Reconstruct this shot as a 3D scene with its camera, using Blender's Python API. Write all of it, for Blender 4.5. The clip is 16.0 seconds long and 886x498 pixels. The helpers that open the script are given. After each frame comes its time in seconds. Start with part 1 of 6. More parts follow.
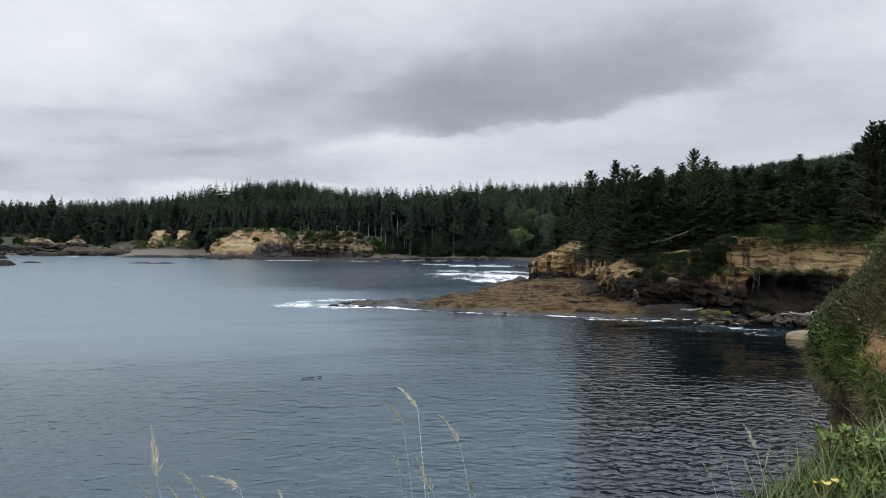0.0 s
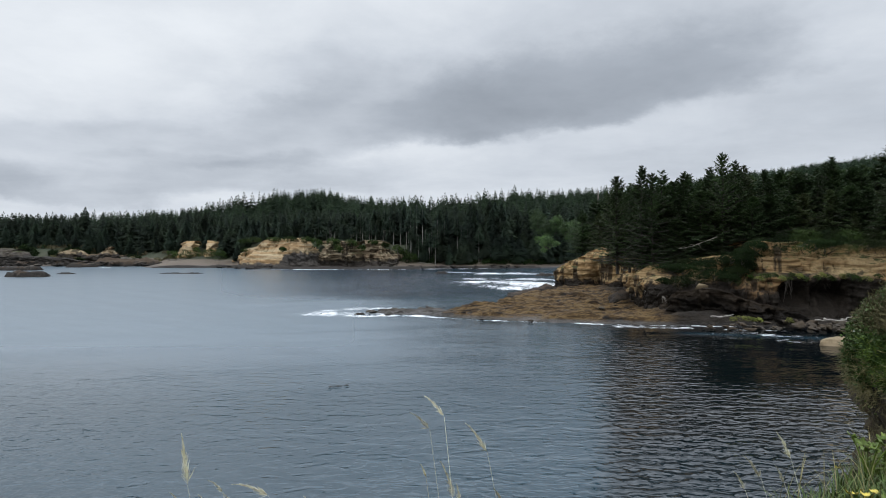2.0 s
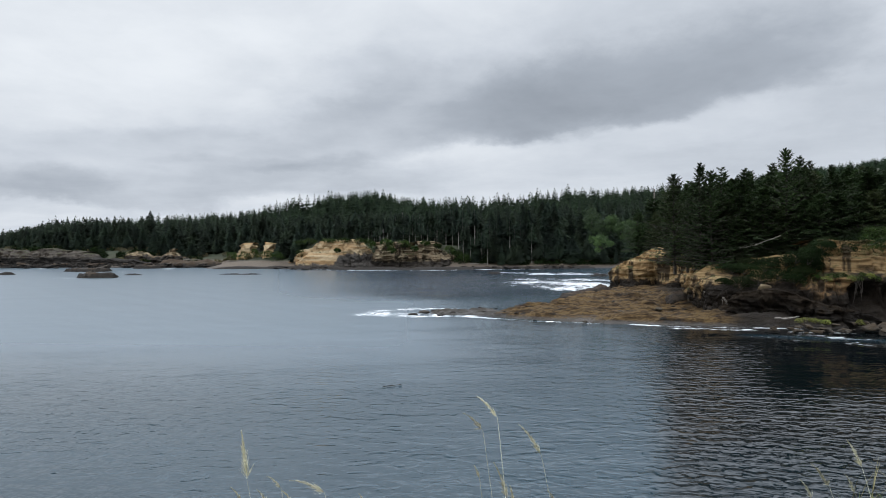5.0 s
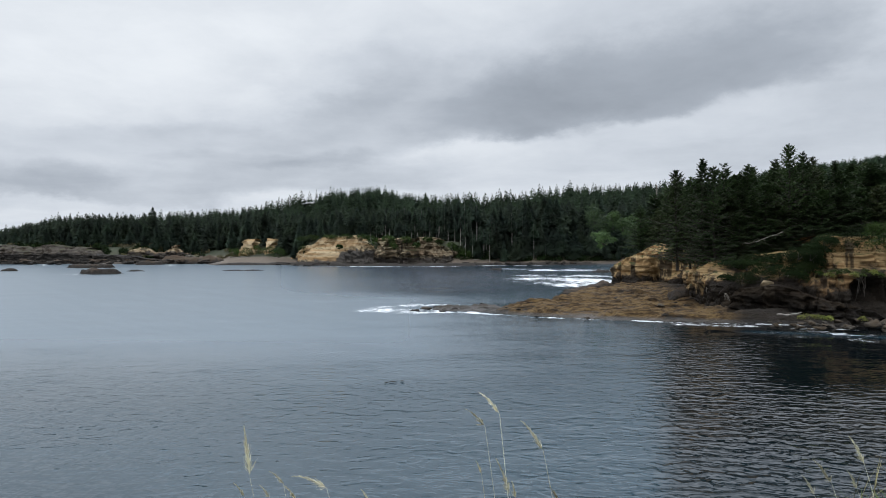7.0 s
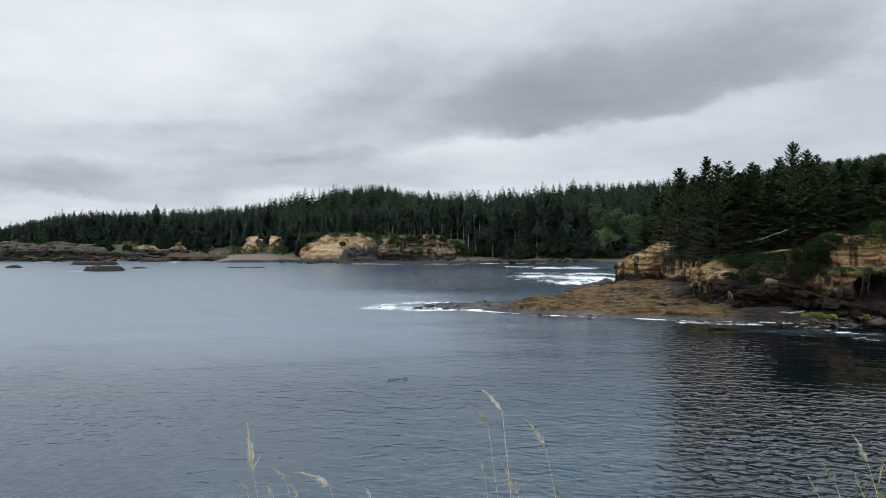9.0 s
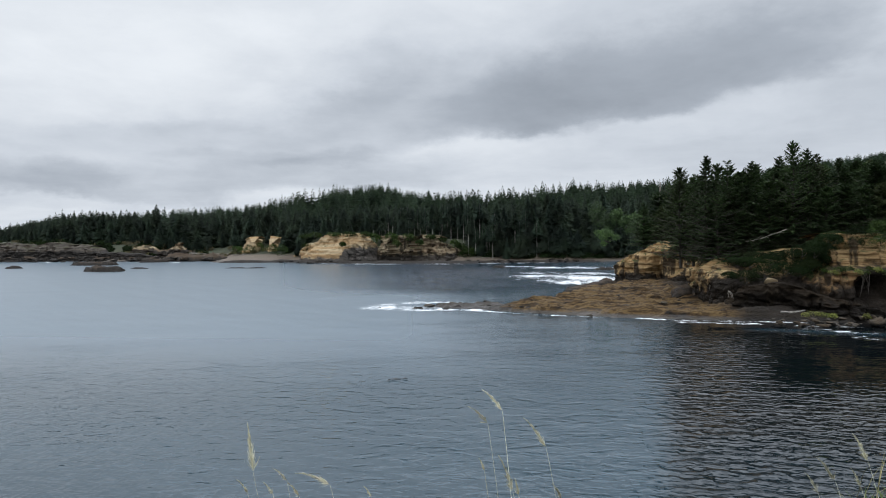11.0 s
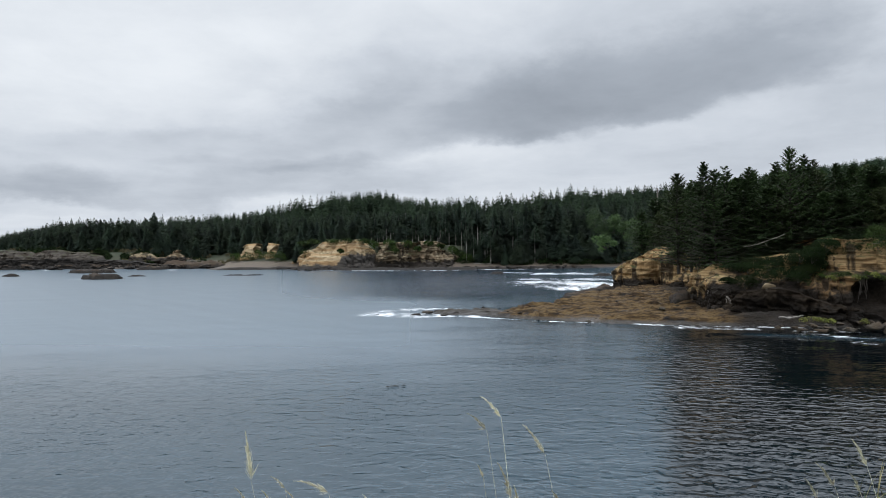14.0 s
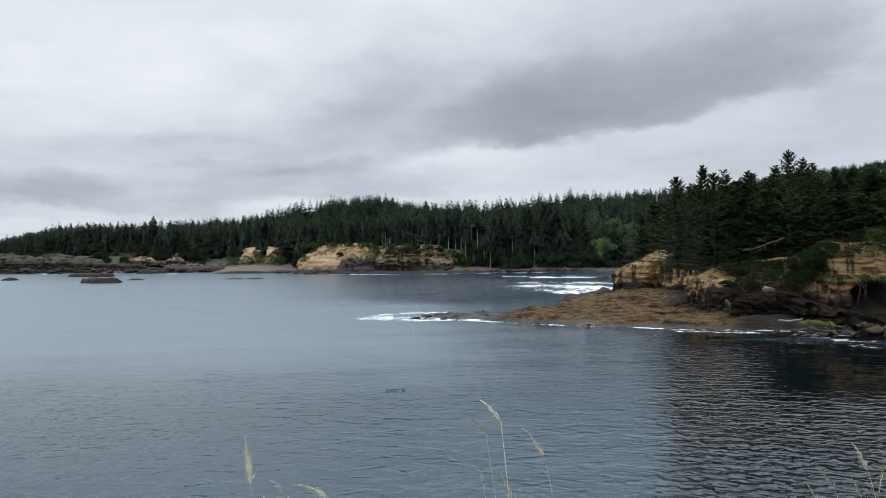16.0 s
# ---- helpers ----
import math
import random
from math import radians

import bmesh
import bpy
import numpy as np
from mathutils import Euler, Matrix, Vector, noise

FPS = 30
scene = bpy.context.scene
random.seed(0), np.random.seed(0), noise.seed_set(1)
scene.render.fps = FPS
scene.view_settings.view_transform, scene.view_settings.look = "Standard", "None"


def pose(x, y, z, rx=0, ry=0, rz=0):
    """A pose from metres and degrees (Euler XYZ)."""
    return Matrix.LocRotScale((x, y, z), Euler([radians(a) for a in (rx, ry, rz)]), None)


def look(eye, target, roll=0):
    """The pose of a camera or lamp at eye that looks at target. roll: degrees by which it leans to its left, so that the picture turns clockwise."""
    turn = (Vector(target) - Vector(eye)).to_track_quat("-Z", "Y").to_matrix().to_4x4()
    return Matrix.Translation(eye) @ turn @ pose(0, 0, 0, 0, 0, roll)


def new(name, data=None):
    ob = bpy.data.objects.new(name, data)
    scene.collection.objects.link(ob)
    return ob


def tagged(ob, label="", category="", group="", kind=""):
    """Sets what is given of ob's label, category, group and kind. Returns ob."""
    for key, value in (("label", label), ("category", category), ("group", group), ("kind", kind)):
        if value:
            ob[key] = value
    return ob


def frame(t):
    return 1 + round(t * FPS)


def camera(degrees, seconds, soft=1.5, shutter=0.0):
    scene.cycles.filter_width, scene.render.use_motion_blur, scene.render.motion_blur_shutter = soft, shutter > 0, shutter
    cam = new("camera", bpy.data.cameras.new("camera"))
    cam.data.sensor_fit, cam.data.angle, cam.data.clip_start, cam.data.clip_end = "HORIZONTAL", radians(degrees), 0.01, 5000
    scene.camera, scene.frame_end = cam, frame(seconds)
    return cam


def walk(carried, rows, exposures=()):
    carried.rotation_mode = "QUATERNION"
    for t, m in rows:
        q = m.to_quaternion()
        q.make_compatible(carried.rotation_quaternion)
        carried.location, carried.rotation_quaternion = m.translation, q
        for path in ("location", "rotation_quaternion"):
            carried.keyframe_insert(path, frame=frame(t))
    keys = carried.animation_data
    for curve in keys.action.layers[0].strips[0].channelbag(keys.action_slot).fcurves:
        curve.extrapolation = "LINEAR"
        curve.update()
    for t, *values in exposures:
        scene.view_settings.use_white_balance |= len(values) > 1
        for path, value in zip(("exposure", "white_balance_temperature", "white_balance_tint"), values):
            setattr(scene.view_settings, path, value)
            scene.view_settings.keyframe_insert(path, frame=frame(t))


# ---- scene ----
cam = camera(68.36, 16.0, soft=1.0)

EYE = (0.0, 0.0, 14.0)
# seconds, yaw, pitch, roll of the hand-held camera, which stands on the bluff and turns
TURNS = [
    (0.0, 0.000, -1.600, -0.400), (0.5, 0.394, -1.649, -0.333), (1.0, 0.594, -1.446, 0.100),
    (1.5, 1.317, -1.445, 0.256), (2.0, 2.200, -0.901, 0.162), (2.5, 3.861, -0.777, 0.473),
    (3.0, 5.219, -0.607, 0.878), (3.5, 6.199, -0.598, 0.801), (4.0, 6.713, -0.728, 0.454),
    (6.5, 6.885, -0.978, 0.574), (7.0, 6.967, -1.157, 0.506), (7.5, 7.011, -1.212, 0.501),
    (8.0, 7.035, -1.247, 0.574), (8.5, 6.994, -1.148, 0.625), (9.0, 7.234, -1.369, 0.426),
    (11.5, 7.201, -1.374, 0.598), (12.0, 7.107, -1.412, 0.725), (12.5, 7.165, -1.549, 0.669),
    (13.0, 6.747, -0.953, 0.996), (13.5, 6.736, -0.971, 0.991), (14.0, 7.055, -0.809, 0.716),
    (14.5, 6.887, -0.615, 0.817), (15.0, 6.996, -0.582, 0.748), (15.5, 7.046, -0.605, 0.753),
    (16.0, 7.010, -0.497, 0.754)]
walk(cam, [(t, pose(*EYE, 90 + pitch, roll, yaw)) for t, yaw, pitch, roll in TURNS])

# ---- world: overcast sky with a few thin places, and a weak wide sun ----
SUN_ELEVATION, SUN_TURN = radians(48), radians(215)
world = bpy.data.worlds.new("overcast_sky")
scene.world = world
world.use_nodes = True


class Nodes:
    """Short hand for building a node tree."""

    def __init__(self, tree):
        self.tree = tree
        tree.nodes.clear()

    def add(self, kind, **values):
        node = self.tree.nodes.new(kind)
        for key, value in values.items():
            self.put(node, key, value)
        return node

    def put(self, node, key, value):
        slot = node.inputs[int(key[1:])] if key[0] == "i" and key[1:].isdigit() else node.inputs[key.replace("__", " ")]
        if isinstance(value, bpy.types.NodeSocket):
            self.tree.links.new(value, slot)
        else:
            slot.default_value = value

    def math(self, how, a, b=0.0, c=0.0, clamp=False):
        node = self.tree.nodes.new("ShaderNodeMath")
        node.operation, node.use_clamp = how, clamp
        for key, value in (("i0", a), ("i1", b), ("i2", c)):
            self.put(node, key, value)
        return node.outputs[0]

    def vec(self, how, a, b=(0, 0, 0)):
        node = self.tree.nodes.new("ShaderNodeVectorMath")
        node.operation = how
        self.put(node, "i0", a)
        self.put(node, "i1", b)
        return node.outputs[0]

    def mix(self, f, a, b, how="MIX"):
        node = self.tree.nodes.new("ShaderNodeMix")
        node.data_type, node.blend_type, node.clamp_factor = "RGBA", how, True
        for slot, value in ((node.inputs[0], f), (node.inputs[6], a), (node.inputs[7], b)):
            if isinstance(value, bpy.types.NodeSocket):
                self.tree.links.new(value, slot)
            elif isinstance(value, tuple) and len(value) == 3:
                slot.default_value = (*value, 1)
            else:
                slot.default_value = value
        return node.outputs[2]

    def step(self, x, lo, hi):
        node = self.add("ShaderNodeMapRange", i0=x, i1=lo, i2=hi, i3=0.0, i4=1.0)
        node.interpolation_type = "SMOOTHSTEP"
        return node.outputs[0]

    def noise(self, vector, scale, detail=4.0, rough=0.55, warp=0.0):
        return self.add("ShaderNodeTexNoise", Vector=vector, Scale=scale, Detail=detail, Roughness=rough, Distortion=warp).outputs[0]

    def ramp(self, x, stops):
        node = self.add("ShaderNodeValToRGB", Fac=x)
        bar = node.color_ramp.elements
        while len(bar) < len(stops):
            bar.new(0.5)
        for one, (at, colour) in zip(bar, stops):
            one.position, one.color = at, (*colour, 1)
        return node.outputs[0]


def build_sky():
    n = Nodes(world.node_tree)
    way = n.add("ShaderNodeTexCoord").outputs["Generated"]
    xyz = n.add("ShaderNodeSeparateXYZ", Vector=way)
    x, y, z = xyz.outputs
    # a flat cloud deck that bends down to the horizon
    up = n.math("ADD", n.math("ABSOLUTE", z), 0.10)
    deck = n.add("ShaderNodeCombineXYZ", X=n.math("DIVIDE", x, up), Y=n.math("DIVIDE", y, up), Z=0.0).outputs[0]
    big = n.noise(deck, 0.42, 6.0, 0.55, 0.3)
    fine = n.noise(n.vec("ADD", deck, (7.3, 2.1, 0)), 1.6, 6.0, 0.6, 0.2)
    wisp = n.noise(n.vec("MULTIPLY", way, (3.0, 3.0, 7.0)), 1.8, 6.0, 0.58, 0.25)
    # bearing and height of the view, warped so that cloud edges are ragged
    turn = n.math("ARCTAN2", x, y)
    high = n.math("ARCSINE", z)
    wa = n.math("MULTIPLY", n.math("SUBTRACT", n.noise(n.vec("MULTIPLY", way, (1, 1, 2.2)), 5.0, 6.0, 0.6), 0.5), 0.20)
    wb = n.math("MULTIPLY", n.math("SUBTRACT", n.noise(n.vec("ADD", n.vec("MULTIPLY", way, (1, 1, 1.8)), (4, 1, 2)), 6.0, 6.0, 0.60), 0.5), 0.085)
    turn, high = n.math("ADD", turn, wa), n.math("ADD", high, wb)
    light = n.math("ADD", 0.66, n.math("MULTIPLY", n.math("SUBTRACT", big, 0.5), 0.16))
    light = n.math("ADD", light, n.math("MULTIPLY", n.math("SUBTRACT", fine, 0.5), 0.20))
    light = n.math("ADD", light, n.math("MULTIPLY", n.math("SUBTRACT", wisp, 0.5), 0.30))
    # cloud masses: bearing, height, half width, reach upwards and downwards, lean, gain, edge
    for a, h, w, over, under, lean, gain, soft in CLOUDS:
        da, dh = n.math("SUBTRACT", turn, a), n.math("SUBTRACT", high, h)
        dh = n.math("SUBTRACT", dh, n.math("MULTIPLY", da, lean))
        q = n.math("ADD", n.math("POWER", n.math("ABSOLUTE", n.math("DIVIDE", da, w)), 2.0),
                   n.math("POWER", n.math("ADD", n.math("DIVIDE", n.math("MAXIMUM", dh, 0.0), over), n.math("DIVIDE", n.math("MAXIMUM", n.math("MULTIPLY", dh, -1.0), 0.0), under)), 2.0))
        light = n.math("ADD", light, n.math("MULTIPLY", n.math("SUBTRACT", 1.0, n.step(q, 1.0 - soft, 1.0 + soft)), gain))
    grey = n.ramp(light, [(0.0, (0.26, 0.295, 0.345)), (0.30, (0.405, 0.45, 0.515)), (0.55, (0.61, 0.66, 0.73)), (0.80, (0.81, 0.855, 0.91)), (1.0, (0.91, 0.94, 0.975))])
    # brighter overhead, as under any overcast
    rise = n.step(z, 0.33, 0.55)
    grey = n.mix(rise, grey, n.mix(1.0, grey, (2.85, 2.88, 2.95), "MULTIPLY"))
    blue = n.add("ShaderNodeTexSky")
    blue.sky_type, blue.sun_disc, blue.sun_elevation, blue.sun_rotation = "NISHITA", False, SUN_ELEVATION, SUN_TURN
    clear = n.mix(1.0, blue.outputs[0], (0.10, 0.10, 0.10), "MULTIPLY")
    gap = n.math("MULTIPLY", n.step(n.noise(n.vec("ADD", deck, (3.1, 8.4, 0)), 0.35, 3.0, 0.5), 0.60, 0.75), 0.45)
    sky = n.mix(gap, grey, clear)
    back = n.add("ShaderNodeBackground", Color=sky, Strength=1.0)
    out = n.add("ShaderNodeOutputWorld")
    n.tree.links.new(back.outputs[0], out.inputs[0])


CLOUDS = [
    (-0.130, 0.147, 0.260, 0.100, 0.022, 0.14, -0.15, 0.7),
    (0.155, 0.190, 0.300, 0.085, 0.030, 0.13, -0.20, 0.7),
    (0.060, 0.250, 0.480, 0.150, 0.080, 0.11, -0.12, 0.9),
    (0.36, 0.16, 0.34, 0.14, 0.10, 0.0, -0.15, 0.9),
    (0.069, 0.135, 0.192, 0.022, 0.038, 0.11, 0.03, 0.8),
    (-0.093, 0.097, 0.225, 0.021, 0.026, 0.06, -0.03, 0.8),
    (-0.519, 0.127, 0.199, 0.033, 0.021, 0.04, -0.12, 0.7),
    (-0.440, 0.075, 0.300, 0.036, 0.020, 0.05, -0.22, 0.95),
    (-0.315, 0.108, 0.108, 0.018, 0.012, 0.06, -0.07, 0.9),
    (-0.531, 0.244, 0.233, 0.095, 0.065, 0.01, 0.13, 0.9),
    (-0.20, 0.320, 0.233, 0.055, 0.045, 0.01, 0.12, 0.9),
    (-0.696, 0.070, 0.092, 0.037, 0.024, 0.01, -0.16, 0.9),
    (-0.60, 0.040, 0.20, 0.020, 0.012, 0.02, -0.06, 0.8),
    (0.259, 0.152, 0.127, 0.021, 0.024, 0.06, 0.05, 0.9),
    (-0.246, 0.220, 0.136, 0.060, 0.034, 0.31, -0.06, 0.9),
    (0.60, 0.290, 0.14, 0.070, 0.060, 0.01, 0.08, 0.9),
]
build_sky()

sun = new("sun", bpy.data.lights.new("sun", "SUN"))
sun.data.energy, sun.data.angle, sun.data.color = 0.5, radians(20), (1.0, 0.96, 0.90)
sun.matrix_world = look((math.sin(SUN_TURN) * math.cos(SUN_ELEVATION) * 100, math.cos(SUN_TURN) * math.cos(SUN_ELEVATION) * 100,
                         math.sin(SUN_ELEVATION) * 100), (0, 0, 0))


# ---- materials ----
def material(name):
    mat = bpy.data.materials.new(name)
    mat.use_nodes = True
    n = Nodes(mat.node_tree)
    skin = n.add("ShaderNodeBsdfPrincipled")
    out = n.add("ShaderNodeOutputMaterial")
    n.tree.links.new(skin.outputs[0], out.inputs[0])
    place = n.add("ShaderNodeNewGeometry")
    return mat, n, skin, place


def bump(n, skin, height, distance, strength=1.0):
    node = n.add("ShaderNodeBump", Height=height, Distance=distance, Strength=strength)
    n.put(skin, "Normal", node.outputs[0])


def foliage(name, dark, light, warm, rough=0.75, vary=0.85, gloss=0.25, thin=0.0):
    mat, n, skin, place = material(name)
    own = n.add("ShaderNodeObjectInfo").outputs["Random"]
    isle = place.outputs["Random Per Island"]
    col = n.mix(n.math("ADD", 0.5 - vary / 2, n.math("MULTIPLY", isle, vary)), dark, light)
    col = n.mix(n.math("MULTIPLY", n.step(own, 0.55, 1.0), 0.55), col, warm)
    read_tone = n.add("ShaderNodeAttribute")
    read_tone.attribute_name = "tone"  # each tree of a joined wood has a tone of its own
    tone = n.math("ADD", 0.70, n.math("MULTIPLY", n.math("FRACT", n.math("ADD", n.math("MULTIPLY", own, 7.31), read_tone.outputs["Fac"])), 0.60))
    col = n.mix(1.0, col, n.add("ShaderNodeCombineXYZ", X=tone, Y=tone, Z=tone).outputs[0], "MULTIPLY")
    patch = n.noise(place.outputs["Position"], 0.12, 3.0)
    col = n.mix(n.step(patch, 0.35, 0.70), col, n.mix(1.0, col, (1.35, 1.40, 1.15), "MULTIPLY"))
    n.put(skin, "Base Color", col)
    n.put(skin, "Roughness", rough)
    n.put(skin, "Specular IOR Level", gloss)
    if thin:  # light passes through the sprays
        through_light = n.add("ShaderNodeBsdfTranslucent", Color=col)
        both = n.add("ShaderNodeMixShader", Fac=thin)
        n.tree.links.new(skin.outputs[0], both.inputs[1])
        n.tree.links.new(through_light.outputs[0], both.inputs[2])
        n.tree.links.new(both.outputs[0], n.tree.nodes["Material Output"].inputs[0])
    return mat


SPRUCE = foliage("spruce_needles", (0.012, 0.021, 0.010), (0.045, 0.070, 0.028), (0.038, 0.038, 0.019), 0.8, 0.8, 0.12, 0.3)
# distance haze is painted into these two: paler, bluer, less contrast
HAZY_FAR_SPRUCE = foliage("hazy_far_spruce_needles", (0.034, 0.048, 0.040), (0.046, 0.063, 0.050), (0.042, 0.051, 0.039), 0.9, 0.22, 0.02, 0.5)
HAZY_HILL_SPRUCE = foliage("hazy_hill_spruce_needles", (0.028, 0.045, 0.032), (0.046, 0.071, 0.045), (0.040, 0.053, 0.036), 0.9, 0.22, 0.02, 0.5)
ALDER = foliage("alder_leaves", (0.012, 0.027, 0.009), (0.050, 0.084, 0.026), (0.030, 0.060, 0.020), 0.6)
LIME_ALDER = foliage("light_alder_leaves", (0.022, 0.046, 0.014), (0.065, 0.110, 0.034), (0.05, 0.09, 0.03), 0.6)
# leaf colour darkened to hold the shade of trees overhanging the bench
SHADED_LEAVES = foliage("shaded_leaves", (0.004, 0.008, 0.003), (0.012, 0.022, 0.006), (0.014, 0.016, 0.006), 0.8, 0.8, 0.08)
PEA = foliage("beach_plant_leaves", (0.05, 0.062, 0.012), (0.17, 0.18, 0.045), (0.14, 0.13, 0.04), 0.6)
SALAL = foliage("salal_leaves", (0.007, 0.015, 0.004), (0.034, 0.058, 0.012), (0.034, 0.042, 0.013), 0.7, 0.8, 0.12)
IVY = foliage("creeper_leaves", (0.022, 0.042, 0.012), (0.165, 0.230, 0.080), (0.04, 0.06, 0.02), 0.5)
DRY = foliage("dry_twigs", (0.028, 0.025, 0.012), (0.13, 0.115, 0.055), (0.06, 0.05, 0.03), 0.85)
GRASS = foliage("green_grass", (0.010, 0.022, 0.004), (0.058, 0.100, 0.015), (0.055, 0.072, 0.016), 0.55)
LIME = foliage("lime_leaves", (0.024, 0.046, 0.006), (0.110, 0.160, 0.020), (0.09, 0.11, 0.018), 0.5)
DRY_GRASS = foliage("dry_grass", (0.06, 0.055, 0.024), (0.24, 0.21, 0.10), (0.15, 0.13, 0.06), 0.8)
STRAW = foliage("straw", (0.42, 0.40, 0.29), (0.68, 0.66, 0.52), (0.55, 0.50, 0.34), 0.7)


def plain(name, a, b, scale, rough, relief=0.0, stretch=0.35):
    mat, n, skin, place = material(name)
    grain = n.noise(n.vec("MULTIPLY", place.outputs["Position"], (1, 1, stretch)), scale, 6.0, 0.65)
    stain = n.noise(place.outputs["Position"], scale * 0.15, 3.0)
    col = n.mix(n.step(grain, 0.3, 0.7), a, b)
    col = n.mix(n.step(stain, 0.45, 0.75), col, n.mix(1.0, col, (0.62, 0.60, 0.60), "MULTIPLY"))
    n.put(skin, "Base Color", col)
    n.put(skin, "Roughness", rough)
    if relief:
        bump(n, skin, grain, relief)
    return mat


DARK_BARK = plain("dark_bark", (0.025, 0.024, 0.020), (0.05, 0.047, 0.040), 6.0, 0.9, 0.03)
BARK = plain("spruce_bark", (0.026, 0.022, 0.018), (0.070, 0.062, 0.052), 6.0, 0.9, 0.03)
PALE_BARK = plain("pale_bark", (0.24, 0.225, 0.20), (0.44, 0.42, 0.39), 5.0, 0.85, 0.02)
BLEACHED = plain("bleached_wood", (0.22, 0.20, 0.175), (0.42, 0.39, 0.35), 8.0, 0.8, 0.02)
ROOT = plain("weathered_root", (0.10, 0.088, 0.072), (0.22, 0.20, 0.17), 8.0, 0.85, 0.02)
PETAL = plain("white_petal", (0.75, 0.74, 0.72), (0.85, 0.84, 0.82), 30.0, 0.6)
YELLOW = plain("yellow_leaf", (0.36, 0.28, 0.035), (0.58, 0.45, 0.07), 30.0, 0.6)


def rock(name, pale, warm, dark, wet_top, moss, strata=1.0, tide=None, streaks=0.0, rusty=None, skew=0.0):
    """Layered sandstone: pale and warm beds that dip a little, a dark wet foot, plants on its ledges."""
    mat, n, skin, place = material(name)
    p = place.outputs["Position"]
    x_, y_, z = n.add("ShaderNodeSeparateXYZ", Vector=p).outputs
    bed = n.noise(n.vec("MULTIPLY", p, (0.05, 0.05, 0.55)), 1.0, 5.0, 0.6, 0.4)
    thin = n.noise(n.vec("MULTIPLY", n.add("ShaderNodeCombineXYZ", X=x_, Y=y_, Z=n.math("ADD", z, n.math("MULTIPLY", x_, 0.07))).outputs[0], (0.10, 0.10, 3.4)), 1.0, 4.0, 0.62, 0.25)
    blot = n.noise(p, 0.28, 5.0, 0.62, 0.5)
    grain = n.noise(p, 2.4, 6.0, 0.65)
    run = n.noise(n.vec("MULTIPLY", p, (0.9, 0.9, 0.08)), 1.0, 4.0, 0.6)
    col = n.mix(n.step(bed, 0.38, 0.62), pale, warm)
    col = n.mix(n.math("MULTIPLY", n.step(thin, 0.53, 0.60), 0.75 * strata), col, n.mix(1.0, col, (0.42, 0.34, 0.28), "MULTIPLY"))
    col = n.mix(n.math("MULTIPLY", n.step(run, 0.58, 0.74), 0.40), col, n.mix(1.0, col, (0.38, 0.35, 0.33), "MULTIPLY"))
    col = n.mix(n.math("MULTIPLY", n.step(grain, 0.45, 0.75), 0.45), col, n.mix(1.0, col, (0.60, 0.56, 0.52), "MULTIPLY"))
    if rusty:  # rusty lower beds east of a line
        east = n.step(n.add("ShaderNodeSeparateXYZ", Vector=p).outputs[0], *rusty)
        rust = n.math("MULTIPLY", east, n.math("SUBTRACT", 1.0, n.step(n.math("ADD", z, n.math("MULTIPLY", blot, 2.0)), 7.6, 9.4)))
        col = n.mix(n.math("MULTIPLY", rust, 0.75), col, n.mix(grain, (0.19, 0.105, 0.045), (0.085, 0.046, 0.022)))
    if streaks:  # broad black seepage stains
        seep = n.noise(n.vec("MULTIPLY", p, (0.30, 0.30, 0.045)), 1.0, 5.0, 0.6, 0.3)
        col = n.mix(n.math("MULTIPLY", n.step(seep, 0.51, 0.58), streaks), col, n.mix(grain, (0.012, 0.010, 0.008), (0.05, 0.038, 0.026)))
    edge = n.math("ADD", z, n.math("MULTIPLY", n.math("SUBTRACT", blot, 0.5), 7.0))
    if tide:  # the dark foot stands higher from one x to another
        x = n.math("SUBTRACT", x_, n.math("MULTIPLY", n.math("SUBTRACT", y_, 115.0), skew))
        for start, end, lift in tide:
            edge = n.math("SUBTRACT", edge, n.math("MULTIPLY", n.step(x, start, end), lift))
    wet = n.math("SUBTRACT", 1.0, n.step(edge, wet_top - 0.8, wet_top + 0.8))
    col = n.mix(n.math("MULTIPLY", wet, 0.99), col, n.mix(n.step(grain, 0.35, 0.7), dark, tuple(v * 2.6 for v in dark)))
    if moss:
        nz = n.add("ShaderNodeSeparateXYZ", Vector=place.outputs["Normal"]).outputs[2]
        up = n.math("ADD", nz, n.math("MULTIPLY", n.math("SUBTRACT", blot, 0.5), 0.6))
        dry = n.step(edge, wet_top, wet_top + 1.5)
        patchy = n.step(n.noise(p, 0.9, 5.0, 0.7), 0.40, 0.58)
        green = n.math("MULTIPLY", n.math("MULTIPLY", n.step(up, moss - 0.1, moss + 0.12), patchy), dry)
        col = n.mix(green, col, n.mix(grain, (0.014, 0.024, 0.008), (0.062, 0.070, 0.024)))
    n.put(skin, "Base Color", col)
    n.put(skin, "Roughness", n.math("SUBTRACT", 0.92, n.math("MULTIPLY", wet, 0.20)))
    n.put(skin, "Specular IOR Level", 0.10)
    lump = n.math("ADD", n.math("MULTIPLY", thin, 0.5), n.math("ADD", grain, n.math("MULTIPLY", run, 0.4)))
    bump(n, skin, lump, 0.22)
    return mat


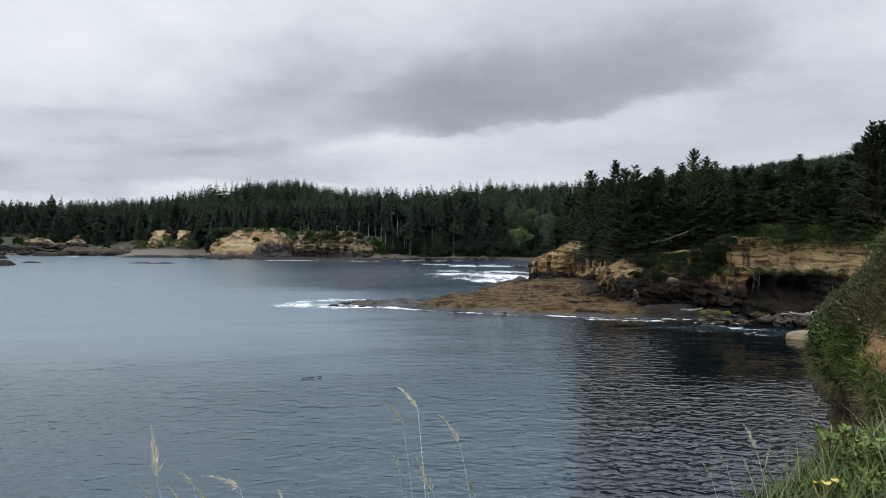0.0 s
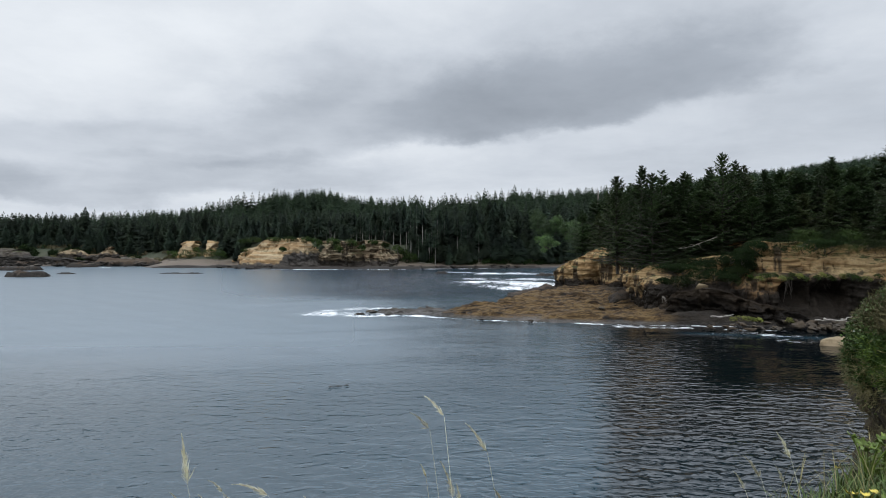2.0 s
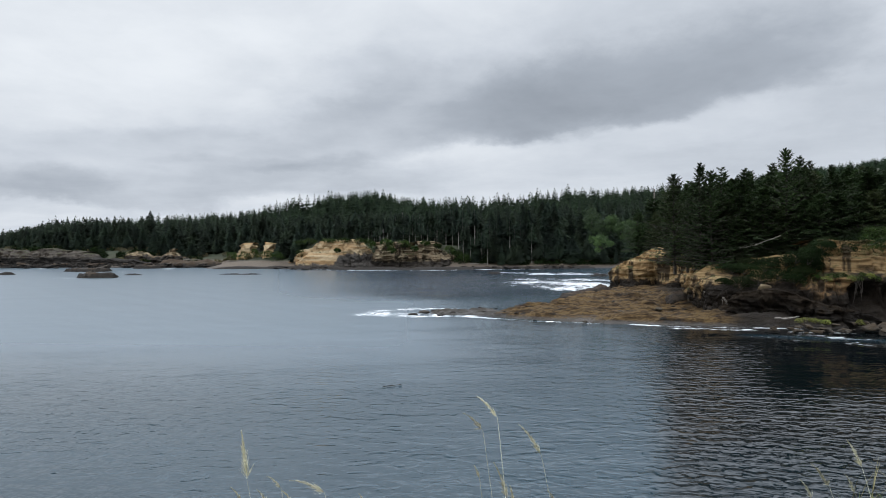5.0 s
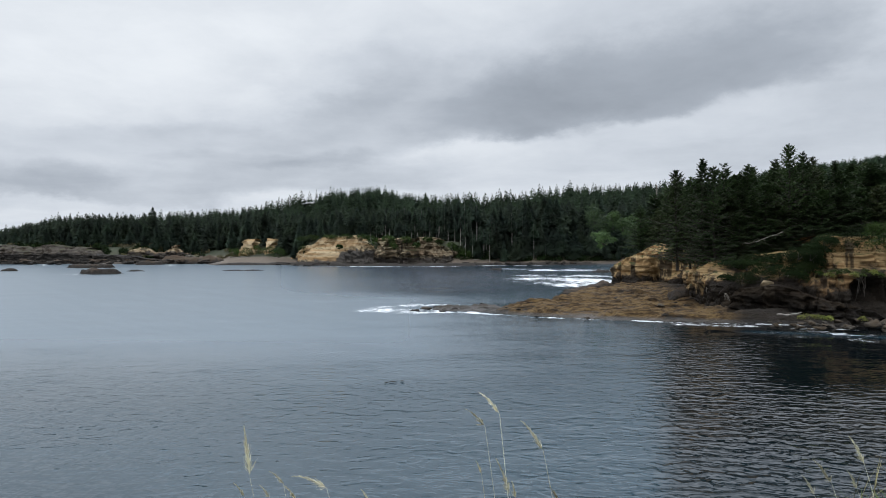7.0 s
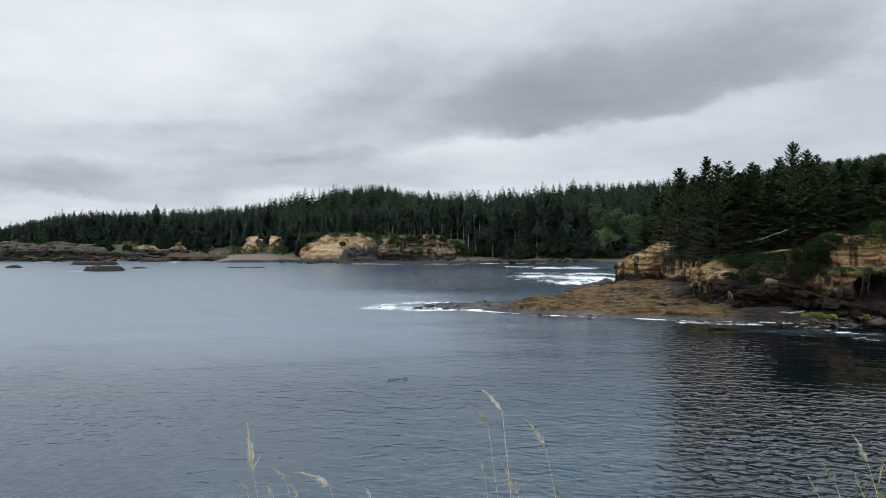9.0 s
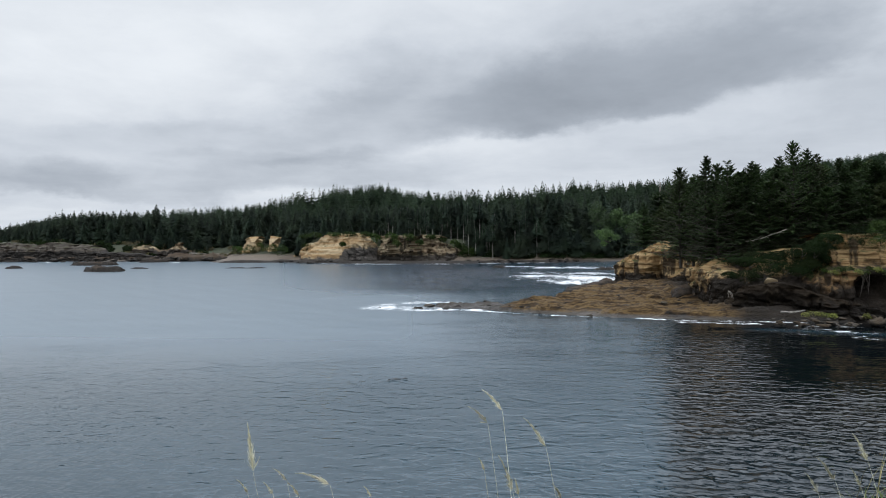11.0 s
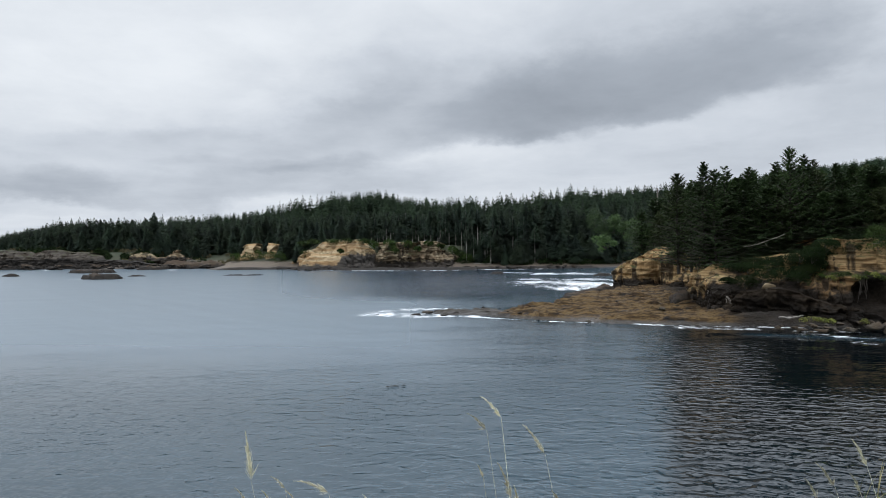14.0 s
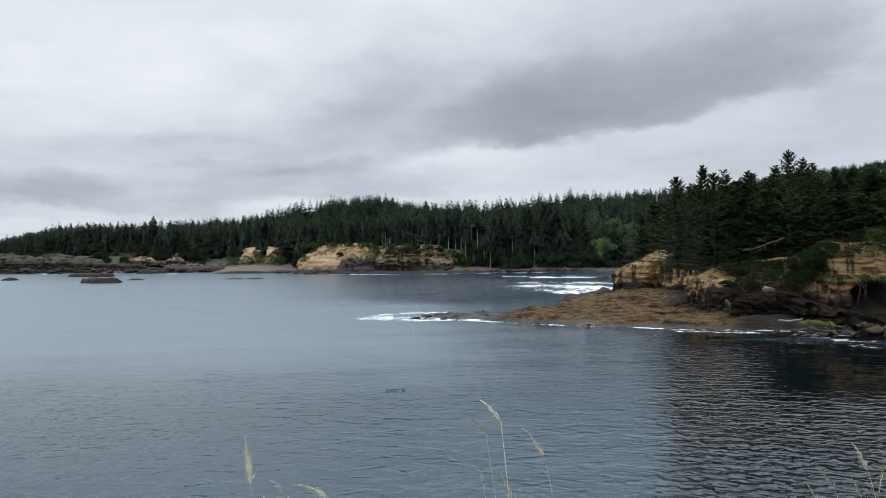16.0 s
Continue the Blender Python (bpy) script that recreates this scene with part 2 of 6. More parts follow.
# CLIFF's near-black foot is wet rock with the lower cliff's shade painted in
CLIFF = rock("sandstone_cliff", (0.35, 0.258, 0.138), (0.255, 0.160, 0.074), (0.008, 0.0065, 0.005), 3.5, 0.74, 1.0, ((30.2, 31.5, 3.4), (44.7, 46.7, -1.3), (52.8, 54.3, 2.6)), 0.92, (39, 43), 0.25)
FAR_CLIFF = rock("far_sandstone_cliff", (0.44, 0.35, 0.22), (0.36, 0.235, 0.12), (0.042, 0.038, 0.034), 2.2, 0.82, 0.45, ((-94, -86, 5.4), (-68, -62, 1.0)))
APRON = rock("dark_ledge_rock", (0.024, 0.018, 0.012), (0.011, 0.009, 0.007), (0.006, 0.005, 0.004), 2.6, 0.0, 1.0, None, 0.8)
KNOLL = rock("eroded_knoll_rock", (0.30, 0.24, 0.155), (0.15, 0.10, 0.06), (0.022, 0.019, 0.016), 6.2, 0.90, 1.0, None, 0.8)
BROKEN = rock("broken_bluff_rock", (0.30, 0.245, 0.165), (0.17, 0.125, 0.08), (0.030, 0.026, 0.022), 3.6, 0.84, 1.0, None, 0.9)
SHELF = rock("dark_shelf_rock", (0.08, 0.062, 0.046), (0.062, 0.045, 0.032), (0.016, 0.014, 0.012), 2.2, 0.0, 0.6)
LEFT_SHELF = rock("mossy_shelf_rock", (0.098, 0.086, 0.072), (0.058, 0.050, 0.043), (0.018, 0.016, 0.014), 5.8, 0.93, 1.0, None, 0.9)
STONE = rock("beach_stone", (0.085, 0.072, 0.054), (0.068, 0.052, 0.036), (0.03, 0.027, 0.023), 0.6, 0.0, 0.3)
PALE_STONE = rock("pale_stone", (0.27, 0.215, 0.14), (0.22, 0.165, 0.095), (0.07, 0.06, 0.05), -2.2, 0.0, 0.3)


def reef_material():
    """Tidal sandstone covered with brown and rust weed, grey at the wave-washed rim."""
    mat, n, skin, place = material("weedy_reef_rock")
    p = place.outputs["Position"]
    z = n.add("ShaderNodeSeparateXYZ", Vector=p).outputs[2]
    weed = n.noise(n.vec("MULTIPLY", p, (0.16, 0.62, 0.8)), 1.0, 7.0, 0.68, 0.6)
    grain = n.noise(n.vec("MULTIPLY", p, (0.55, 2.2, 2.0)), 1.1, 5.0, 0.62)
    col = n.ramp(weed, [(0.36, (0.008, 0.006, 0.004)), (0.45, (0.060, 0.036, 0.014)), (0.54, (0.128, 0.083, 0.034)), (0.66, (0.052, 0.033, 0.016))])
    col = n.mix(n.math("MULTIPLY", n.step(grain, 0.47, 0.60), 0.82), col, n.mix(1.0, col, (0.22, 0.18, 0.16), "MULTIPLY"))
    low = n.math("SUBTRACT", 1.0, n.step(n.math("ADD", z, n.math("MULTIPLY", n.math("SUBTRACT", weed, 0.5), 0.8)), 0.25, 0.75))
    col = n.mix(n.math("MULTIPLY", low, 0.85), col, n.mix(grain, (0.035, 0.032, 0.030), (0.105, 0.096, 0.086)))
    east = n.step(n.add("ShaderNodeSeparateXYZ", Vector=p).outputs[0], 29.5, 35.5)  # nearly black towards the east, before the cove's cliff
    west = n.math("SUBTRACT", 1.0, n.step(n.add("ShaderNodeSeparateXYZ", Vector=p).outputs[0], -7.0, -1.0))  # bare grey rock at the tip
    col = n.mix(n.math("MULTIPLY", west, 0.85), col, n.mix(grain, (0.020, 0.019, 0.018), (0.085, 0.078, 0.070)))
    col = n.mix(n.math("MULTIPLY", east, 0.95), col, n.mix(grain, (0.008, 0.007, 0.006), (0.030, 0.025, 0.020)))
    n.put(skin, "Base Color", col)
    n.put(skin, "Roughness", n.math("SUBTRACT", 0.85, n.math("MULTIPLY", low, 0.35)))
    n.put(skin, "Specular IOR Level", 0.2)
    bump(n, skin, grain, 0.45)
    return mat


REEF = reef_material()


def ground_material():
    """Earth under the woods, grass on the open slopes, grey-tan sand on the beaches, silt under water."""
    mat, n, skin, place = material("earth_grass_and_sand")
    p = place.outputs["Position"]
    z = n.add("ShaderNodeSeparateXYZ", Vector=p).outputs[2]
    nz = n.add("ShaderNodeSeparateXYZ", Vector=place.outputs["Normal"]).outputs[2]
    blot = n.noise(p, 0.10, 5.0, 0.6)
    grain = n.noise(p, 1.8, 6.0, 0.7)
    earth = n.mix(grain, (0.020, 0.024, 0.012), (0.050, 0.052, 0.026))
    grass = n.mix(grain, (0.014, 0.020, 0.009), (0.034, 0.044, 0.018))
    col = n.mix(n.step(blot, 0.42, 0.60), earth, grass)
    sand = n.mix(n.step(grain, 0.35, 0.7), (0.085, 0.066, 0.048), (0.135, 0.108, 0.080))
    low = n.math("SUBTRACT", 1.0, n.step(n.math("ADD", z, n.math("MULTIPLY", blot, 1.2)), 3.6, 4.6))
    col = n.mix(low, col, sand)
    damp = n.math("SUBTRACT", 1.0, n.step(z, 0.2, 1.2))
    col = n.mix(n.math("MULTIPLY", damp, 0.7), col, (0.040, 0.035, 0.030))
    steep = n.math("MULTIPLY", n.math("SUBTRACT", 1.0, n.step(nz, 0.45, 0.7)), n.step(z, 1.0, 3.0))
    col = n.mix(steep, col, n.mix(grain, (0.05, 0.04, 0.025), (0.13, 0.10, 0.06)))
    n.put(skin, "Base Color", col)
    n.put(skin, "Roughness", 0.92)
    bump(n, skin, grain, 0.12)
    return mat


GROUND = ground_material()


def water_material():
    mat, n, skin, place = material("grey_sea_water")
    p = place.outputs["Position"]
    read_foam, read_chop, read_dark_reflection, read_fine = [n.add("ShaderNodeAttribute") for _ in range(4)]
    read_ruffle = n.add("ShaderNodeAttribute")
    read_ruffle.attribute_name = "ruffle"
    ruffle = read_ruffle.outputs["Fac"]
    read_fine.attribute_name = "fine"
    fine = read_fine.outputs["Fac"]  # ripples too small to tell apart
    read_foam.attribute_name, read_chop.attribute_name, read_dark_reflection.attribute_name = "foam", "chop", "weed"
    foam, chop, weed = read_foam.outputs["Fac"], read_chop.outputs["Fac"], read_dark_reflection.outputs["Fac"]
    # chop with crests lying across the view, slick patches between the gusts
    a = n.noise(n.vec("MULTIPLY", p, (0.56, 0.92, 1)), 1.0, 1.4, 0.5, 0.9)
    b = n.noise(n.vec("MULTIPLY", p, (1.4, 2.6, 1)), 1.0, 2.0, 0.5, 0.7)
    # in the sheltered cove: long low wavelets whose crests lie across the view
    read_wave = n.add("ShaderNodeAttribute")
    read_wave.attribute_name = "wave"
    wavelets = 0.0
    for turn, long, high, bend in ((3, 1.50, 0.084, 6.0), (-14, 0.92, 0.030, 6.0), (17, 0.55, 0.012, 5.0)):
        spun = n.add("ShaderNodeMapping", Vector=p, Rotation=(0, 0, radians(turn))).outputs[0]
        band = n.add("ShaderNodeTexWave", Vector=spun, Scale=2 * math.pi / (20 * long), Distortion=bend, Detail=1.5)
        band.bands_direction = "Y"
        n.put(band, "Detail Scale", 3.2)
        wavelets = n.math("ADD", wavelets, n.math("MULTIPLY", n.math("POWER", band.outputs["Fac"], 2.4), high))
    wavelets = n.math("MULTIPLY", wavelets, read_wave.outputs["Fac"])
    rough = n.noise(n.vec("MULTIPLY", p, (0.6, 1.0, 1)), 0.030, 3.0, 0.55, 0.6)
    gust = n.math("ADD", 0.65, n.math("MULTIPLY", n.step(rough, 0.35, 0.65), 0.6))
    c = n.noise(n.vec("MULTIPLY", p, (1.7, 0.42, 1)), 1.0, 2.0, 0.6, 0.4)
    height = n.math("ADD", n.math("ADD", n.math("MULTIPLY", a, n.math("SUBTRACT", 0.30, n.math("MULTIPLY", ruffle, 0.26))), n.math("MULTIPLY", b, n.math("SUBTRACT", 0.10, n.math("MULTIPLY", ruffle, 0.09)))), n.math("MULTIPLY", c, n.math("ADD", 0.15, n.math("MULTIPLY", ruffle, 0.9))))
    height = n.math("ADD", n.math("MULTIPLY", height, n.math("MULTIPLY", gust, chop)), wavelets)
    # lacy foam where the swell breaks
    lace = n.noise(n.vec("MULTIPLY", p, (0.45, 1.1, 1)), 1.0, 7.0, 0.72, 0.9)
    drift = n.vec("MULTIPLY", n.add("ShaderNodeTexNoise", Vector=p, Scale=0.8).outputs[1], (1.6, 1.6, 0))
    cells = n.add("ShaderNodeTexVoronoi", Vector=n.vec("ADD", p, drift), Scale=0.55)
    cells.feature = "DISTANCE_TO_EDGE"
    web = cells.outputs[0]
    lace = n.math("SUBTRACT", lace, n.math("MULTIPLY", n.step(web, 0.02, 0.35), 0.10))
    broad = n.noise(n.vec("MULTIPLY", p, (0.085, 0.045, 1)), 1.0, 4.0, 0.65, 1.2)
    lace = n.math("ADD", n.math("MULTIPLY", lace, 0.95), n.math("MULTIPLY", broad, 0.95))
    white = n.step(n.math("ADD", n.math("MULTIPLY", foam, 0.62), lace), 1.27, 1.50)
    white = n.math("MULTIPLY", white, n.step(foam, 0.02, 0.12))
    deep = n.mix(n.step(rough, 0.35, 0.7), (0.012, 0.032, 0.045), (0.017, 0.042, 0.058))
    deep = n.mix(n.math("MULTIPLY", fine, 0.8), deep, (0.112, 0.148, 0.176))  # sky sheen of the open bay, put into the body colour
    deep = n.mix(n.math("MULTIPLY", ruffle, 0.85), deep, (0.018, 0.036, 0.058))  # deep channel of the inlet
    deep = n.mix(weed, deep, (0.002, 0.004, 0.005))  # the headland's dark reflection, painted into the cove's colour
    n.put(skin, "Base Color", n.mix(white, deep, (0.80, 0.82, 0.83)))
    n.put(skin, "Roughness", n.math("ADD", n.math("ADD", n.math("SUBTRACT", 0.05, n.math("MULTIPLY", weed, 0.03)), n.math("MULTIPLY", fine, 0.24)), n.math("MULTIPLY", white, 0.4)))
    n.put(skin, "IOR", 1.36)
    bump(n, skin, n.math("ADD", height, n.math("MULTIPLY", white, 0.06)), 1.0, 1.0)
    return mat


WATER = water_material()


# ---- arithmetic for natural forms ----
def hashed(ix, iy, iz, seed):
    h = (ix * 374761393 + iy * 668265263 + iz * 2147483647 + seed * 1274126177) & 0xFFFFFFFF
    h = ((h ^ (h >> 13)) * 1103515245) & 0xFFFFFFFF
    h = ((h ^ (h >> 16)) * 668265263) & 0xFFFFFFFF
    return ((h ^ (h >> 15)) & 0xFFFFFF) / float(0xFFFFFF)


def value_noise(p, seed=0):
    i = np.floor(p).astype(np.int64)
    f = p - i
    f = f * f * (3 - 2 * f)
    out = 0
    for dx in (0, 1):
        for dy in (0, 1):
            for dz in (0, 1):
                w = (f[:, 0] if dx else 1 - f[:, 0]) * (f[:, 1] if dy else 1 - f[:, 1]) * (f[:, 2] if dz else 1 - f[:, 2])
                out = out + w * hashed(i[:, 0] + dx, i[:, 1] + dy, i[:, 2] + dz, seed)
    return out


def fbm(p, scale, octaves=4, seed=0, rough=0.5):
    """Layered noise about zero, between about -0.5 and 0.5."""
    scale = np.broadcast_to(np.array(scale, float), (3,))
    total, gain, q = 0, 1.0, np.asarray(p, float) * scale
    norm = 0
    for k in range(octaves):
        total = total + gain * (value_noise(q + 17.3 * k, seed + k) - 0.5)
        norm += gain
        gain, q = gain * rough, q * 2.03
    return total / norm * 1.5


def smooth(x, lo, hi):
    t = np.clip((x - lo) / (hi - lo), 0, 1)
    return t * t * (3 - 2 * t)


def inside_by(xy, poly):
    """How far points lie inside a polygon; negative outside."""
    poly = np.array(poly, float)
    best, inside = np.full(len(xy), 1e18), np.zeros(len(xy), bool)
    for a, b in zip(poly, np.roll(poly, -1, 0)):
        d = b - a
        t = np.clip(((xy - a) @ d) / (d @ d), 0, 1)
        best = np.minimum(best, ((xy - a - t[:, None] * d) ** 2).sum(1))
        crosses = (a[1] > xy[:, 1]) != (b[1] > xy[:, 1])
        with np.errstate(divide="ignore", invalid="ignore"):
            inside ^= crosses & (xy[:, 0] < a[0] + (xy[:, 1] - a[1]) * d[0] / (d[1] if d[1] else 1e-12))
    return np.where(inside, 1, -1) * np.sqrt(best)


def spread(xy, stops, power=2.5):
    """Inverse-distance blend of values given at places: rows of x, y, value..."""
    stops = np.array(stops, float)
    d2 = ((xy[:, None, :] - stops[None, :, :2]) ** 2).sum(2) + 4.0
    w = d2 ** (-power / 2)
    return (w @ stops[:, 2:]) / w.sum(1)[:, None]


def mesh_of(name, verts, faces, mat, flat=False):
    me = bpy.data.meshes.new(name)
    verts, faces = np.asarray(verts, np.float32), np.asarray(faces, np.int32)
    me.vertices.add(len(verts))
    me.vertices.foreach_set("co", verts.ravel())
    k = faces.shape[1]
    me.loops.add(faces.size)
    me.loops.foreach_set("vertex_index", faces.ravel())
    me.polygons.add(len(faces))
    me.polygons.foreach_set("loop_start", np.arange(0, faces.size, k, dtype=np.int32))
    if not flat:
        me.polygons.foreach_set("use_smooth", np.ones(len(faces), bool))
    me.materials.append(mat)
    me.update(calc_edges=True)
    me.validate()
    return me


def leafy_mesh(name, verts, faces, shade, mat, tones=None):
    """Leaves that shade as the rounded crown they clothe; shade: one direction a leaf."""
    verts, faces = np.asarray(verts, float), np.asarray(faces)
    corners = faces.shape[1]
    a, b, d = [verts[faces[:, k]] for k in (0, 1, corners - 1)]
    turned = (np.cross(b - a, d - a) * shade).sum(1) < 0
    faces = np.where(turned[:, None], faces[:, ::-1], faces)
    me = mesh_of(name, verts, faces, mat)
    normals = np.zeros_like(verts)
    normals[faces.ravel()] = np.repeat(shade, corners, axis=0)
    me.normals_split_custom_set_from_vertices(normals.tolist())
    if tones is not None:
        each = np.zeros(len(verts), np.float32)
        each[faces.ravel()] = np.repeat(tones, corners)
        me.attributes.new("tone", "FLOAT", "POINT").data.foreach_set("value", each)
    return me


def grid_faces(rows, cols, wrap=False):
    i, j = np.meshgrid(np.arange(rows - 1), np.arange(cols if wrap else cols - 1), indexing="ij")
    j2 = (j + 1) % cols
    return np.stack([i * cols + j, i * cols + j2, (i + 1) * cols + j2, (i + 1) * cols + j], -1).reshape(-1, 4)


def part(name, me, parent, label=""):
    ob = new(name, me)
    ob.parent = parent
    return tagged(ob, label) if label else ob


def thing(name, label, category, group="", kind="", at=(0, 0, 0)):
    ob = new(name)
    ob.location = at
    ob.empty_display_size = 0.2
    return tagged(ob, label, category, group, kind)


# ---- the lie of the land ----
FAR_COAST = [(-760, 1500), (-560, 640), (-455, 470), (-395, 400), (-345, 350), (-293, 338), (-262, 340), (-231, 332), (-192, 338), (-176, 340),
         (-160, 318), (-134, 319), (-113, 321), (-85, 314), (-63, 315), (-36, 314), (-12, 311), (20, 312), (50, 318), (85, 300)]
NEAR_COAST = [
         (80, 262), (62, 225), (42, 198), (30, 182), (27, 171), (33, 167), (38, 162), (42, 152), (39, 144), (35, 138), (34.5, 126), (34, 116), (37, 112), (44, 108),
         (52, 106), (58, 105), (66, 103), (76, 93), (80, 78), (72, 62), (54, 50), (36, 42), (26, 35), (19, 28),
         (13.5, 20), (10.2, 15.6), (8.7, 13.6), (7.6, 10.6), (5.8, 8.0), (4.7, 6.9), (3.1, 5.7), (2.0, 4.5), (0.7, 3.6), (-3, 3.2), (-8, 2.6),
         (-20, 0), (-60, -20), (-200, -60), (-1500, -200), (-1500, -2500), (2500, -2500), (2500, 2500), (-760, 2500)]
COAST = FAR_COAST + NEAR_COAST
# x, y, height of the land, how far behind the waterline it rises, how wide the rise is
FAR_LAND = [(-100, 335, 13.0, 7, 5), (-60, 335, 12.0, 8, 5), (-38, 335, 11.0, 8, 6), (-134, 330, 2.6, 0, 26), (-150, 345, 4.2, 0, 28), (-200, 350, 3.4, 0, 26),
        (-280, 360, 10.0, 8, 14), (-340, 385, 11.0, 8, 14), (-225, 372, 10.0, 8, 14), (-150, 365, 11.0, 14, 14), (-15, 325, 5.0, 0, 22), (30, 330, 7.0, 0, 22), (90, 320, 13.0, 2, 16)]
NEAR_LAND = [
        (66, 240, 12.0, 2, 12), (30, 175, 9.0, 4, 5), (36, 158, 11.0, 4, 5), (42, 140, 9.8, 6, 4), (42, 122, 10.8, 10, 4), (52, 119, 11.6, 8, 4),
        (62, 116, 12.2, 6, 4), (74, 108, 12.6, 5, 4), (90, 100, 14.0, 4, 6), (90, 70, 14.0, 4, 6), (50, 42, 14.0, 2, 6), (26, 26, 14.0, 1, 4), (11, 15, 13.3, 0.0, 1.6),
        (0, 0, 12.35, 0.0, 0.6), (3, 3, 12.2, 0.0, 0.4), (2.8, 4.6, 12.12, 0.0, 0.35), (-20, -8, 12.3, 0.5, 4), (60, -60, 18, 0, 10), (-600, -600, 20, 0, 10)]
HILLS = [(-138, 600, 46), (-165, 610, 42), (-95, 600, 33), (-60, 640, 33), (0, 640, 36), (-205, 600, 28), (-140, 540, 38),
        (-30, 560, 22), (-205, 480, 10), (-300, 480, 9), (-400, 520, 8), (60, 480, 24), (60, 620, 44), (120, 640, 50), (190, 640, 54), (-90, 400, 15), (0, 400, 16),
        (110, 400, 22), (400, 900, 92), (480, 900, 104), (560, 900, 115), (110, 950, 62), (220, 480, 36), (130, 160, 22), (90, 150, 17), (300, 300, 45), (800, 900, 120), (0, 1500, 60), (-500, 1300, 20), (900, 100, 80)]
LAND = FAR_LAND + NEAR_LAND + [(x, y, z, 0, 20) for x, y, z in HILLS]


def land_height(xy):
    d = inside_by(xy, COAST)
    z, back, width = spread(xy, LAND, 3.0).T
    p = np.column_stack([xy, np.zeros(len(xy))])
    wild = smooth(np.hypot(*xy.T), 30, 200)
    z = z + fbm(p, 0.03, 4, 5) * 4.0 * wild * smooth(z, 8, 20)
    d = d + fbm(p, 0.12, 3, 9) * 3.0 * wild
    rise = smooth(d - back, 0, width)
    bed = np.where(d > 0, np.minimum(d * 0.03, 0.35), np.maximum(d * 0.10, -4.0))
    return bed * (1 - rise) + z * rise + fbm(p, 0.5, 3, 6) * 0.25 * rise


def bearings():
    fine = np.arange(-50, 50.01, 0.25)
    coarse = np.arange(52, 308.1, 4.0)
    return np.radians(np.concatenate([fine, coarse]))


def build_ground():
    a = bearings()
    r = np.concatenate([np.linspace(0.005, 14, 60), 14 * (3200 / 14) ** (np.arange(1, 331) / 330)])
    rr, aa = np.meshgrid(r, a, indexing="ij")
    xy = np.column_stack([(rr * np.sin(aa)).ravel(), (rr * np.cos(aa)).ravel()])
    xy += np.array([0.21, -0.17])
    z = land_height(xy)
    verts = np.column_stack([xy, z])
    faces = grid_faces(len(r), len(a), wrap=True)[:, ::-1]
    tagged(new("ground", mesh_of("ground", verts, faces, GROUND)), "wooded coastal land with earth, grass and sandy beaches", "ground", kind="structure")


# foam: x, y of both ends, half width, strength
REEF_FOAM = [(-29, 121.5, -21, 121.5, 3.6, 0.78), (-28, 122, -11, 122, 3.4, 0.64), (-30, 119.5, -10, 121, 2.0, 0.5), (-30, 121, -20, 118, 3.4, 0.76), (-22, 117.5, -9, 119, 2.0, 0.74), (-29, 125, -22, 130, 3.5, 0.66), (-20, 131, -8, 131.5, 1.8, 0.55), (-12, 118.5, 2, 112, 1.2, 0.72), (2, 112, 22, 107, 0.9, 0.72), (22, 106.5, 46, 104, 0.9, 0.66), (24, 104, 34, 102.5, 1.6, 0.66), (-31, 118, -24, 117, 1.2, 0.4)]
BAY_FOAM = [
        (6, 262, 40, 258, 9, 0.68), (-10, 272, 20, 270, 3.0, 0.70), (10, 206, 30, 186, 18, 0.78), (15, 184, 27, 176, 9, 0.80), (4, 226, 36, 222, 12, 0.60),
        (14, 240, 40, 240, 6, 0.40), (-84, 298, -36, 295, 2.0, 0.80), (-36, 294, -14, 302, 2.4, 0.76), (-113, 313, -84, 298, 1.6, 0.72), (-230, 326, -165, 316, 2.0, 0.74), (-300, 331, -230, 327, 1.6, 0.72),
        (-20, 302, 10, 304, 2, 0.74), (38, 97, 52, 93, 2.6, 0.50), (40, 101, 54, 98, 1.2, 0.56), (33, 94, 48, 89, 2.2, 0.44), (-182, 236, -160, 243, 1.4, 0.76), (-234, 263, -222, 264, 1.2, 0.74), (-196, 286, -168, 290, 1.4, 0.72)]


